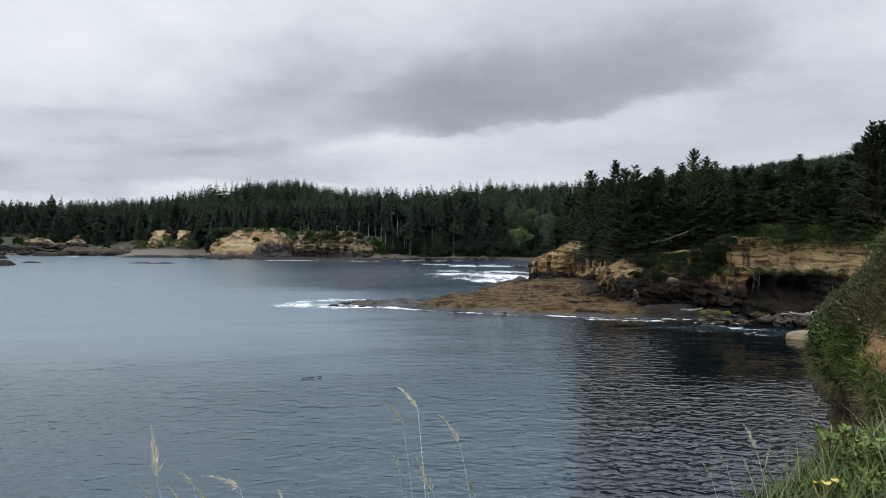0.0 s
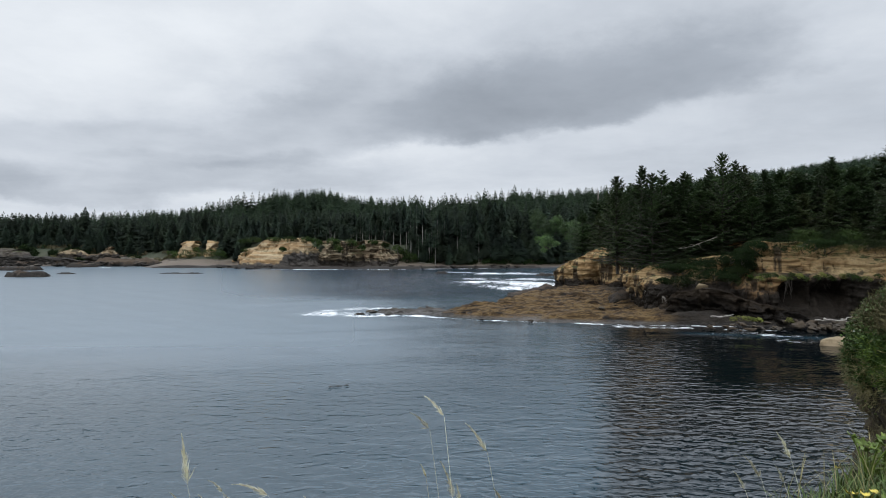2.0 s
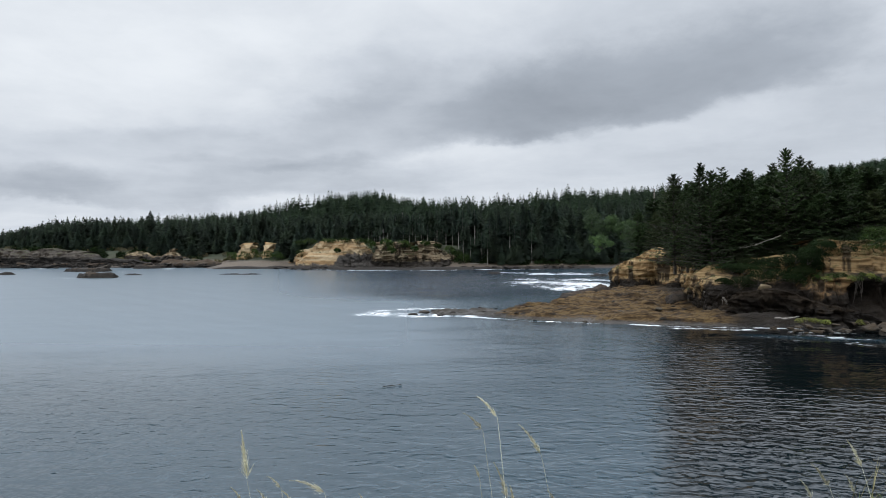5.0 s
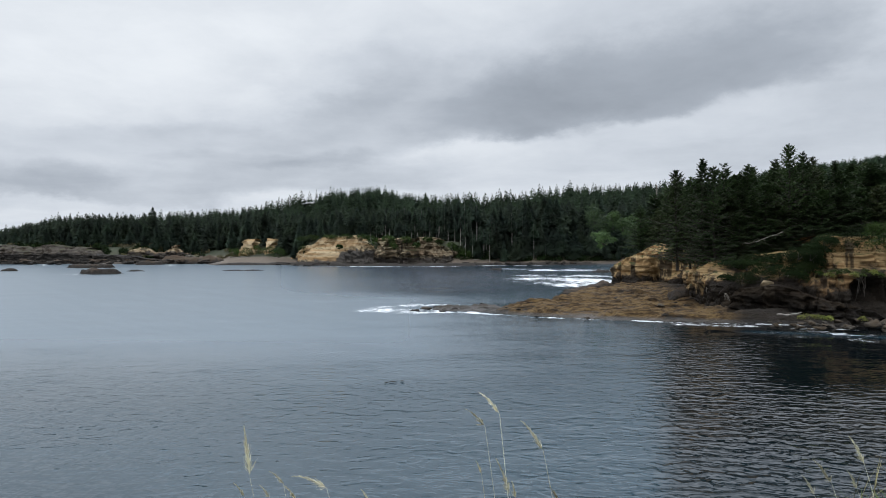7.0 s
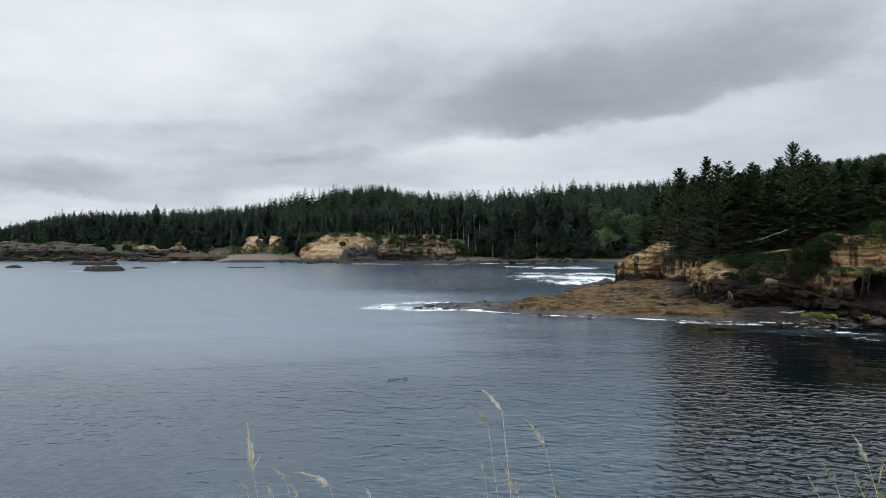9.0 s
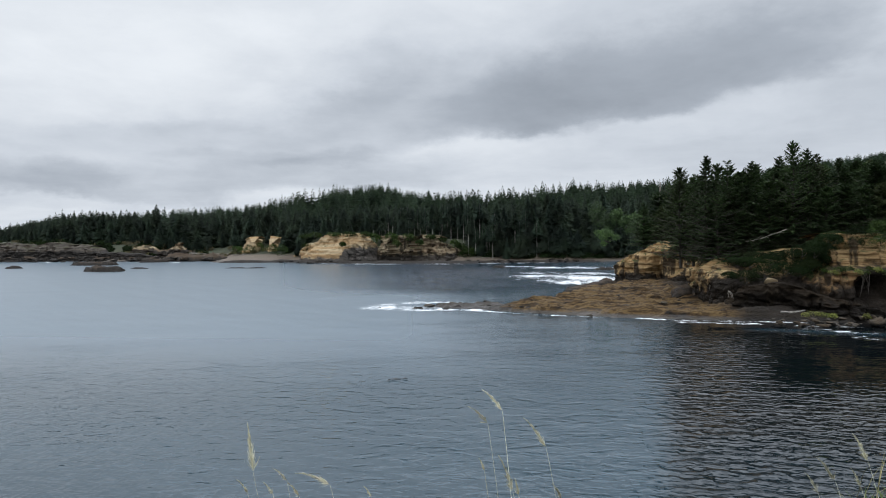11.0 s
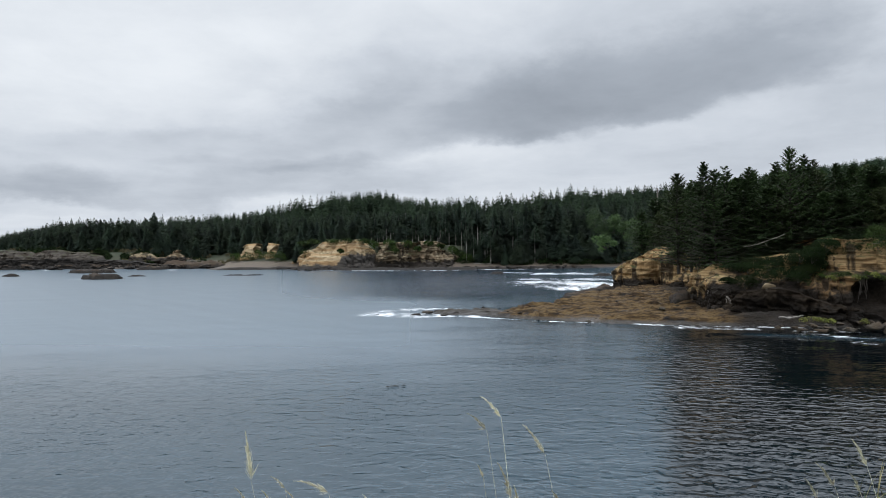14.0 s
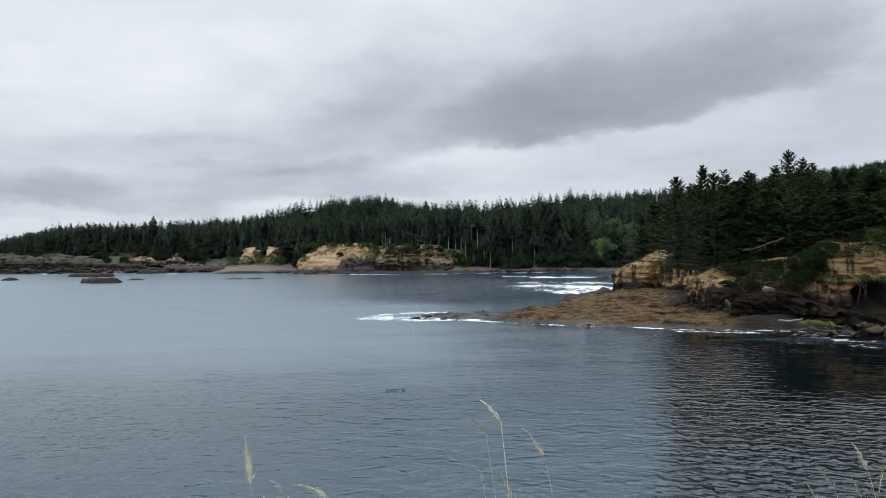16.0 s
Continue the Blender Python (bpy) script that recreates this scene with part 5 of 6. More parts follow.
def wood(name, label, seed, count, reach, far, kinds, mat, bear=(-0.98, 0.34), fill=0.9, tops=treetops):
    """Trees too many to count, as one mesh: they stand up to the skyline from reach to far behind the wood's edge."""
    rng = np.random.default_rng(seed)
    b = rng.uniform(*bear, count)
    y = wood_edge(np.clip(b, -1.05, 0.3)) + reach + (far - reach) * rng.uniform(0, 1, count)
    x = b * y
    z = land_height(np.column_stack([x, y]))
    cap = 14 + tops(b) * y
    clump = fbm(np.column_stack([b * 40, y * 0.03, 0 * b]), 1.0, 3, seed)  # groups of taller and of lower trees
    high = np.minimum(cap - z + 3.2 * clump - rng.uniform(-0.6, 3.4, count), rng.uniform(14, 25, count) * fill)
    high += np.where(rng.uniform(0, 1, count) < 0.04, rng.uniform(1.5, 4, count), 0)
    trees = [(kinds[rng.integers(len(kinds))], x[k], y[k], z[k], high[k], rng.uniform(1.0, 2.0), rng.uniform(0, 6.28), np.clip(0.45 + 0.7 * clump[k] + rng.uniform(-0.25, 0.25), 0, 0.99))
             for k in range(count) if high[k] >= 5 and z[k] >= 2]
    tagged(new(name, stand(name, trees, mat)), label, "forest", kind="stuff")


def crown_kind(*shape):
    return shape[1], None, fir(*shape)[1]


MID = [crown_kind(400 + k, 22.0, r, 0.05, 28, 28, taper) for k, (r, taper) in enumerate([(5.0, 0.85), (4.6, 0.75), (5.6, 0.8), (4.2, 0.95)])]
HILL = [crown_kind(420 + k, 22.0, r, 0.05, 14, 16, taper) for k, (r, taper) in enumerate([(4.2, 1.0), (4.6, 0.9), (5.0, 0.85)])]
FINE = [crown_kind(440 + k, 22.0, r, 0.02, 7, 9, 0.7) for k, r in enumerate([4.4, 5.2])]
wood("forest", "dense dark spruce forest across the bay", 51, 860, 8, 90, MID, HAZY_FAR_SPRUCE, tops=front_tops)
wood("forest_hill", "forested hill behind the bay", 52, 2000, 90, 330, HILL, HAZY_HILL_SPRUCE, fill=1.0)


def ridge(name, label, seed, count, xs, ys, kinds, size, under=None):
    """The wooded ridge behind the headland; its trees may stay under a skyline."""
    rng = np.random.default_rng(seed)
    x, y = rng.uniform(*xs, count), rng.uniform(*ys, count)
    z = land_height(np.column_stack([x, y]))
    high = rng.uniform(*size, count)
    if under:
        high = np.minimum(high, 14 + (under(x / y) - 0.004) * y - z)
    trees = [(kinds[rng.integers(len(kinds))], x[k], y[k], z[k], high[k], rng.uniform(1.2, 1.9), rng.uniform(0, 6.28), rng.uniform(0, 1)) for k in range(count) if high[k] > 4]
    tagged(new(name, stand(name, trees, HAZY_HILL_SPRUCE)), label, "forest", kind="stuff")


ridge("forest_ridge", "forested ridge behind the headland", 61, 2600, (60, 700), (700, 930), FINE, (8, 13))
ridge("forest_slope", "dense forest on the slope behind the headland", 62, 520, (70, 330), (165, 480), HILL, (13, 20), canopy)

for k, (x, y, z, r, h) in enumerate([(-112, 322, 13.2, 2.4, 1.0), (-106, 319.5, 13.8, 3, 1.0), (-96, 318, 14.0, 3, 0.9), (-87, 316, 14.0, 3, 1.0), (-79, 315.5, 13.8, 2.6, 1.2), (-74, 316, 12.0, 2.2, 2.2), (-66, 316.5, 12.4, 2.6, 1.8), (-63, 315, 9.0, 1.6, 1.6),
                                     (-57, 316, 12.2, 2.6, 1.6), (-52, 317, 9.6, 1.4, 1.2), (-47, 318, 12.2, 2.4, 1.0), (-41, 318, 11.0, 1.8, 1.0), (-35, 321, 9.0, 2, 1.6), (-31, 322, 6.0, 2.4, 2.0), (-28, 321, 4.5, 3, 2.4), (-113, 327, 7.5, 2.4, 2.0), (-90, 313.5, 9.0, 1.4, 1.0), (-128, 331, 6, 3, 2.6), (-151, 342, 5.5, 3.4, 2.6), (-138, 342, 6.2, 3.2, 2.8), (-145, 343, 7.5, 1.8, 2.4), (-158, 343, 6, 3, 2)]):
    bush("bluff_scrub", "dark green scrub on the far bluff", "shrub", 600 + k, [(x, y, z, r, r * 0.7, h), (x + r * 0.7, y, z - h * 0.2, r * 0.6, r * 0.5, h * 0.8)], 420, 0.6, SALAL, "bluff scrub")



def scrub_field(name, label, seed, count, leaves, place, size, mat):
    """Low shrubs too many to count."""
    rng = np.random.default_rng(seed)
    xy = np.array([place(rng) for _ in range(count)])
    z = land_height(xy)
    keep = z > 1.5
    r = rng.uniform(1.0, 2.6, count)
    lumps = np.column_stack([xy, z + 0.2, r, r * 0.8, r * rng.uniform(0.5, 1.0, count)])[keep]
    tagged(new(name, mesh_of(name, *leaf_cloud(seed, lumps, leaves, size), mat, flat=True)), label, "shrubs", kind="stuff")


scrub_field("shore_scrub", "dark green scrub behind the rock terrace", 651, 260, 26000, lambda r: (r.uniform(-430, -180), r.uniform(347, 372)), 0.8, SHADED_LEAVES)
scrub_field("dead_scrub", "grey-brown brush at the edge of the wood", 652, 160, 12000, lambda r: (r.uniform(-430, -125), r.uniform(345, 366)), 0.7, DRY)
scrub_field("shore_brush", "dark brush along the foot of the far wood", 653, 160, 14000, lambda r: (r.uniform(-36, 62), r.uniform(312, 326)), 0.7, SHADED_LEAVES)

# ---- stones and driftwood ----
def boulder_mesh(seed, mat, rugged=0.14, flat=False):
    rng = np.random.default_rng(seed)
    bm = bmesh.new()
    bmesh.ops.create_icosphere(bm, subdivisions=3, radius=1.0)
    v = np.array([p.co for p in bm.verts])
    for _ in range(16):
        way = unit(rng.normal(0, 1, 3))
        cut = rng.uniform(0.48, 0.80)
        over = v @ way - cut
        v = v - np.maximum(over, 0)[:, None] * way * 0.96
    v *= 1 + fbm(v + seed, 2.2, 4, seed)[:, None] * rugged
    f = np.array([[p.index for p in face.verts] for face in bm.faces])
    bm.free()
    return mesh_of("boulder", v, f, mat, flat)


BOULDERS = [boulder_mesh(500 + k, STONE, 0.30, True) for k in range(6)]
dice = np.random.default_rng(31)
for k in range(64):
    b = dice.uniform(0, 1)
    x, y = 49 + 18 * b + dice.uniform(-1, 1), 99.0 - 1.5 * b + dice.uniform(-2.5, 3.5)
    r = dice.uniform(0.35, 0.95) * (1.2 if k % 7 == 0 else 0.85)
    stone = new("boulder", BOULDERS[k % 6])
    stone.matrix_world = pose(x, y, 0.45 + 0.10 * max(y - 97, 0) + r * 0.25, dice.uniform(-20, 20), dice.uniform(-20, 20), dice.uniform(0, 360)) @ Matrix.Diagonal((r * 1.25, r, r * 0.75, 1))
    tagged(stone, "grey-brown boulder on the cove's stony beach", "boulder", "beach boulders")
big = new("boulder", boulder_mesh(520, PALE_STONE))
big.matrix_world = pose(48.0, 86.8, -0.25, 0, 3, 10) @ Matrix.Diagonal((3.5, 2.4, 1.4, 1))
tagged(big, "large smooth pale tan boulder at the water's edge", "boulder")
for x, y, z, r in ((16.2, 158, 1.7, 0.9), (10.5, 109, 0.3, 0.5), (22, 160, 1.4, 0.7), (24.5, 121, 1.2, 0.6), (2.4, 131, 0.9, 0.7), (-18, 122, 0.3, 0.7)):
    stone = new("boulder", BOULDERS[int(x * 3) % 6] if y < 128 or y > 131.5 else BOULDERS[2])
    stone.matrix_world = pose(x, y, z, 0, 0, x * 40) @ Matrix.Diagonal((r * 2.0, r * 1.2, r * 0.55, 1))
    tagged(stone, "dark rounded rock lying on the reef", "boulder", "reef rocks")


def rubble(name, label, seed, count, place, size, mats):
    """Loose small stones, too many to count."""
    rng = np.random.default_rng(seed)
    pieces = []
    for k in range(count):
        m = BOULDERS[k % 6]
        v = np.empty(len(m.vertices) * 3)
        m.vertices.foreach_get("co", v)
        f = np.empty(len(m.polygons) * 3, np.int32)
        m.polygons.foreach_get("vertices", f)
        x, y, z = place(rng)
        r, a = size * rng.uniform(0.4, 1.5), rng.uniform(0, 6.28)
        c, q = math.cos(a), math.sin(a)
        v = v.reshape(-1, 3) * np.array([r * rng.uniform(1.0, 2.0), r, r * rng.uniform(0.35, 0.7)])
        pieces.append((v @ np.array([[c, q, 0], [-q, c, 0], [0, 0, 1]]) + np.array([x, y, z]), f.reshape(-1, 3)))
    tagged(new(name, mesh_of(name, *join(pieces), mats)), label, "stones", kind="stuff")


def on_reef(rng):
    while True:
        x, y = rng.uniform(-24, 52), rng.uniform(103, 166)
        d = float(inside_by(np.array([[x, y]]), REEF_PLAN)[0])
        if d > -0.5 and (d < 5 or rng.uniform() < 0.3):
            return x, y, 0.05 + (float(reef_height(np.array([[x, y]]))[0]) - 0.1) * min(max(d, 0) / 1.6, 1)


rubble("reef_rubble", "dark loose rocks strewn over the weedy reef", 35, 70, on_reef, 0.36, SHELF)
rubble("shelf_rubble", "broken dark rocks along the far shelf", 37, 130, lambda r: (r.uniform(-335, -165), r.uniform(329, 337), r.uniform(0.2, 2.4)), 1.3, SHELF)
rubble("far_rubble", "dark rocks at the foot of the far bluff", 38, 90, lambda r: (r.uniform(-118, 30), r.uniform(302, 311), r.uniform(0.2, 1.2)), 1.0, SHELF)
rubble("cove_rubble", "dark shingle and small stones along the cove", 36, 120, lambda r: (r.uniform(36, 68), r.uniform(97.5, 104), r.uniform(0.2, 0.9)), 0.45, STONE)


DARK_BOULDERS = [boulder_mesh(540 + k, SHELF, 0.5, True) for k in range(3)]
for x, y, z, r, words in ((30.4, 133.5, 1.4, 2.6, "large black weathered rock at the cliff's foot"), (33.6, 120, 1.2, 2.2, "dark block of rock at the cliff's foot")):
    stone = new("fallen_rock", DARK_BOULDERS[int(x) % 3])
    stone.matrix_world = pose(x, y, z, 8, -6, x * 50) @ Matrix.Diagonal((r * 1.3, r, r, 1))
    tagged(stone, words, "rock", "fallen rocks")

# where the headland's face stands, for what grows on it and hangs from it
FACE = np.array([v.co for v in HEADLAND.data.vertices])


def face_at(x, z):
    near = FACE[(np.abs(FACE[:, 0] - x) < 0.5) & (np.abs(FACE[:, 2] - z) < 0.4) & (FACE[:, 1] < 118)]
    return np.array([x, near[:, 1].min() if len(near) else 106.0, z])


dice = np.random.default_rng(41)
for k in range(20):
    x = 44.0 + k * 1.05 + dice.uniform(-0.4, 0.4)
    spot = face_at(x, 7.7 + 0.3 * math.sin(k * 1.7))
    r = dice.uniform(0.4, 0.9)
    bush("ledge_plant", "yellow-green plant growing on a ledge of the cliff" if k % 3 == 0 else "dark green plant growing on a ledge of the cliff", "plant", 640 + k,
         [(spot[0], spot[1] + 0.1, spot[2], r, 0.4, 0.35), (spot[0] + 0.7 * r, spot[1], spot[2] - 0.2, r * 0.6, 0.35, 0.25)], 420, 0.13, PEA if k % 3 == 0 else SALAL, "ledge plants")
for k, (x, y, z, r) in enumerate(((41.4, 103.4, 1.3, 0.5), (42.6, 103.2, 1.5, 0.8), (43.8, 103.0, 1.4, 0.7), (44.9, 102.6, 1.3, 0.5), (49.0, 101.4, 1.4, 0.4))):
    bush("beach_plant", "pale yellow-green plant on the stony shore", "plant", 670 + k, [(x, y, z, r, r * 0.7, 0.35), (x + r * 0.6, y - 0.2, z - 0.1, r * 0.6, r * 0.5, 0.25)], 220, 0.17, PEA, "shore plants")


def hanging_roots(x0, x1, high, drop, count, seed, wood):
    """Grey roots that hang down the rock from a ledge."""
    rng = np.random.default_rng(seed)
    top = face_at((x0 + x1) / 2, high)
    bunch = thing("hanging_roots", "grey roots hanging down the dark cliff", "roots", "hanging roots", at=tuple(top))
    for k in range(count):
        x = x0 + (x1 - x0) * (k + rng.uniform(0.1, 0.9)) / count
        s = np.linspace(0, 1, 7)
        long = drop * rng.uniform(0.5, 1.0)
        front = face_at(x, high - 0.1)[1] + 0.45
        pts = np.column_stack([x + rng.normal(0, 0.08, 7) + (s * rng.uniform(-0.6, 0.6)), front + rng.normal(0, 0.06, 7), high - s * long]) - top
        part("root", mesh_of("root", *tube(pts, np.interp(s, [0, 1], [rng.uniform(0.05, 0.11), 0.02]), 5), wood), bunch)


DARK_ROOT = plain("dark_root", (0.030, 0.025, 0.020), (0.085, 0.072, 0.058), 8.0, 0.85, 0.02)
hanging_roots(41.9, 43.3, 7.2, 2.2, 7, 1, BLEACHED)
hanging_roots(51.2, 52.8, 7.4, 4.2, 8, 2, DARK_ROOT)
hanging_roots(57.2, 58.6, 6.6, 1.4, 3, 5, DARK_ROOT)
hanging_roots(31.2, 31.8, 4.6, 1.4, 4, 4, ROOT)
pale = new("boulder", boulder_mesh(521, PALE_STONE))
spot = face_at(38.9, 5.9)
pale.matrix_world = pose(38.9, spot[1] + 0.1, 5.8, 0, 12, 20) @ Matrix.Diagonal((1.6, 1.0, 0.9, 1))
tagged(pale, "pale tan block lodged on the cliff's slope", "boulder")


def drift_log(x, y, z, long, thick, turn, tilt, label, wood=BLEACHED):
    rng = np.random.default_rng(int(abs(x) * 7 + y))
    s = np.linspace(-0.5, 0.5, 8) * long
    pts = np.column_stack([s, rng.normal(0, 0.035, 8) * long, rng.normal(0, 0.02, 8) * long])
    ob = new("driftwood_log", mesh_of("driftwood_log", *tube(pts, np.interp(s, [-long / 2, long / 2], [thick, thick * 0.45]), 7), wood))
    ob.matrix_world = pose(x, y, z, 0, tilt, turn)
    tagged(ob, label, "driftwood", "driftwood")


for x, y, z, long, thick, turn, tilt in ((39.6, 104.6, 1.6, 2.4, 0.13, 12, 6), (40.6, 104.2, 1.7, 2.2, 0.12, -25, -14), (38.8, 104.9, 1.5, 1.6, 0.10, 50, 8), (55.2, 100.2, 1.6, 3.0, 0.16, -18, 5),
                                         (57.0, 100.6, 1.8, 2.4, 0.13, 20, -9), (53.4, 100.6, 1.5, 2.0, 0.12, 5, 4), (-176, 333, 4.2, 9, 0.4, 10, 2), (-150, 331, 3.6, 12, 0.4, -8, 1), (-126, 330, 3.2, 8, 0.35, 20, 1),
                                         (-20, 316, 2.0, 9, 0.35, 5, 1), (-180, 337, 4.6, 6, 0.3, -12, 1), (10, 320, 2.6, 7, 0.3, -4, 1)):
    drift_log(x, y, z, long, thick * (0.6 if y > 300 else 1), turn, tilt, "weathered grey driftwood log stranded above the tide", ROOT if y > 300 else BLEACHED)

# ---- the bluff beside the camera ----
def tuft(seed, count, place, long, wide, mat, name, label, category):
    """Bent grass blades, each of three joints, as one mesh. place gives the roots."""
    rng = np.random.default_rng(seed)
    root = place(rng, count)
    a = rng.uniform(0, 6.28, count)
    out = np.column_stack([np.cos(a), np.sin(a), np.zeros(count)])
    side = np.column_stack([-out[:, 1], out[:, 0], np.zeros(count)])
    h = long * rng.uniform(0.5, 1.25, count)
    bend = h * rng.uniform(0.15, 0.75, count)
    w = wide * rng.uniform(0.6, 1.3, count)
    rows = []
    for s, ww in ((0.0, 1.0), (0.4, 0.95), (0.75, 0.7), (1.0, 0.06)):
        mid = root + out * (bend * s ** 2)[:, None] + np.array([0, 0, 1.0]) * (h * (s - 0.25 * s ** 2))[:, None]
        rows += [mid + side * (w * ww / 2)[:, None], mid - side * (w * ww / 2)[:, None]]
    verts = np.stack(rows, 1).reshape(-1, 3)
    base = np.arange(count)[:, None, None] * 8
    quad = np.array([[0, 1, 3, 2], [2, 3, 5, 4], [4, 5, 7, 6]])[None]
    tagged(new(name, mesh_of(name, verts, (base + quad).reshape(-1, 4), mat)), label, category, kind="stuff")


def shoulder(u, v):
    """The bluff's shoulder: u runs along its rim away from the camera and round its end, v from its top down its seaward side."""
    s = np.array([0, 0.30, 0.55, 0.70, 0.82, 1.0])
    x = np.interp(u, s, [6.9, 7.5, 7.88, 8.6, 10.1, 12.8])
    y = np.interp(u, s, [8.6, 12.0, 13.8, 14.8, 15.4, 15.8])
    out = unit(np.column_stack([-np.interp(u, s, [1, 0.98, 0.8, 0.45, 0.1, 0]), np.interp(u, s, [-0.1, 0.1, 0.6, 0.9, 1, 1])]))
    far = 2.3 * (1 - np.minimum(v / 0.42, 1))
    low = np.maximum(v - 0.42, 0) / 0.58
    z = 12.05 + far * 1.64 - 0.10 * far ** 2 - 6.5 * low
    inward = far + 0.30 * smooth(low, 0.21, 0.26) - 0.36 * smooth(low, 0.28, 0.46)
    p = np.column_stack([x - out[:, 0] * inward, y - out[:, 1] * inward, z])
    lump = fbm(p, 0.9, 4, 73) * 0.75 + fbm(p, 2.6, 3, 74) * 0.46 - 0.12
    return p + np.column_stack([out * lump[:, None] * 0.7, lump * 0.45])


def build_shoulder():
    u, v = np.meshgrid(np.linspace(0, 1, 130), np.linspace(0, 1, 150))
    p = shoulder(u.ravel(), v.ravel())
    clods = (fbm(p, 5.0, 4, 78) * 0.22 + fbm(p, 1.7, 3, 79) * 0.20) * smooth(v.ravel(), 0.46, 0.56)
    core = np.column_stack([p[:, 0] + 0.12 - clods, p[:, 1] - clods * 0.4, p[:, 2] - 0.08])
    bank = plain("bluff_earth", (0.012, 0.010, 0.007), (0.060, 0.040, 0.020), 3.5, 0.95, 0.05, 1.0)
    tagged(new("bluff_bank", mesh_of("bluff_bank", core, grid_faces(150, 130), bank)), "steep earthen bluff side under creeper and brush", "bank", kind="structure")
    rng = np.random.default_rng(72)
    u, v = np.meshgrid(np.linspace(0.13, 0.29, 30), np.linspace(0.385, 0.45, 24))
    slip = shoulder(u.ravel(), v.ravel())
    slip += fbm(slip, 4.0, 3, 77)[:, None] * 0.10
    orange = plain("orange_soil", (0.10, 0.050, 0.018), (0.27, 0.15, 0.058), 9.0, 0.95, 0.012, 1.3)
    tagged(new("soil_slip", mesh_of("soil_slip", slip, grid_faces(24, 30), orange)), "bare orange-brown soil on the bluff's side", "soil", kind="structure")

    def leaves(name, label, count, vlo, vhi, size, mat, ratio, hang, thin=0.0, ulo=0.12, uhi=0.85):
        uu, vv = rng.uniform(ulo, uhi, count), rng.uniform(vlo, vhi, count)
        bare = (np.abs(uu - 0.21) < 0.06) & (np.abs(vv - 0.415) < 0.026)  # a slip of open soil
        uu, vv = uu[~bare], vv[~bare]
        base = shoulder(uu, vv)
        spot = fbm(base, 0.8, 3, 75)
        keep = spot > thin - 0.5
        base = base[keep] + rng.normal(0, 0.07, (keep.sum(), 3))
        m = len(base)
        way = unit(rng.normal(0, 0.7, (m, 3)) + np.array([-0.5, -0.3, hang]))
        across = unit(np.cross(way, np.array([-0.6, -0.7, 0.5]) + rng.normal(0, 0.5, (m, 3))))
        long = size * rng.uniform(0.5, 1.4, m)
        v_, f_ = blades(base, way, across, long, long * ratio)
        tagged(new(name, mesh_of(name, v_, f_, mat, flat=True)), label, "creeper", kind="stuff")
    leaves("creeper_leaves", "glossy green creeper leaves covering the bluff's crest", 60000, 0.0, 0.44, 0.048, IVY, 0.75, 0.1, 0.36, 0.46, 0.85)
    leaves("creeper_fringe", "green creeper leaves along the bluff's top", 12000, 0.0, 0.09, 0.07, IVY, 0.75, 0.1, 0.42, 0.10, 0.42)
    leaves("dark_shrub", "dark green shrub leaves under the bluff's rim", 24000, 0.40, 0.50, 0.065, SALAL, 0.7, 0.2, 0.30, 0.28, 0.85)
    leaves("brush_twigs", "grey-brown brush and dead twigs on the bluff", 60000, 0.03, 0.40, 0.15, DRY, 0.09, 0.5, 0.22, 0.06, 0.54)
    leaves("sparse_twigs", "dead twigs among the creeper", 6000, 0.06, 0.50, 0.15, DRY, 0.12, 0.4, 0.40, 0.45, 0.85)
    leaves("bench_grass", "green grass on a narrow bench of the bluff", 7000, 0.43, 0.50, 0.22, GRASS, 0.05, 0.7, 0.34, 0.04, 0.36)
    leaves("hanging_grass", "olive and dry grass hanging over the bluff's hollow", 12000, 0.45, 0.515, 0.18, DRY_GRASS, 0.05, -0.1, 0.30, 0.03, 0.80)
    leaves("hanging_green", "green grass hanging over the bluff's hollow", 6000, 0.45, 0.505, 0.18, GRASS, 0.05, 0.1, 0.36, 0.25, 0.80)
    leaves("soil_tufts", "dry grass tufts on the bare soil", 900, 0.385, 0.45, 0.20, DRY_GRASS, 0.05, 0.3, 0.30, 0.10, 0.30)
    leaves("olive_grass", "bright olive grass on the bluff's narrow bench", 6500, 0.43, 0.495, 0.18, LIME, 0.045, 0.5, 0.34, 0.03, 0.42)
    leaves("bank_stems", "dead stems on the earthen bank below the hollow", 5000, 0.56, 1.0, 0.20, DRY, 0.04, -0.6, 0.36, 0.05, 0.55)
    leaves("low_creeper", "patches of dark creeper low on the bluff", 6000, 0.52, 0.70, 0.045, SALAL, 0.75, 0.0, 0.44, 0.05, 0.45)
    leaves("low_roots", "dark roots and dead grass on the earthen bank", 8000, 0.49, 0.72, 0.16, DRY, 0.03, -0.7, 0.34, 0.05, 0.5)

    def on_bank(r, c):
        return shoulder(r.uniform(0.05, 0.7, c), r.uniform(0.435, 0.50, c))
    tuft(84, 160, on_bank, 0.50, 0.012, DRY_GRASS, "bent_dry_stems", "long bent straw-coloured stems on the bluff", "grass")
    tuft(85, 1800, on_bank, 0.24, 0.012, GRASS, "bluff_grass", "green grass clumps on the bluff's side", "grass")
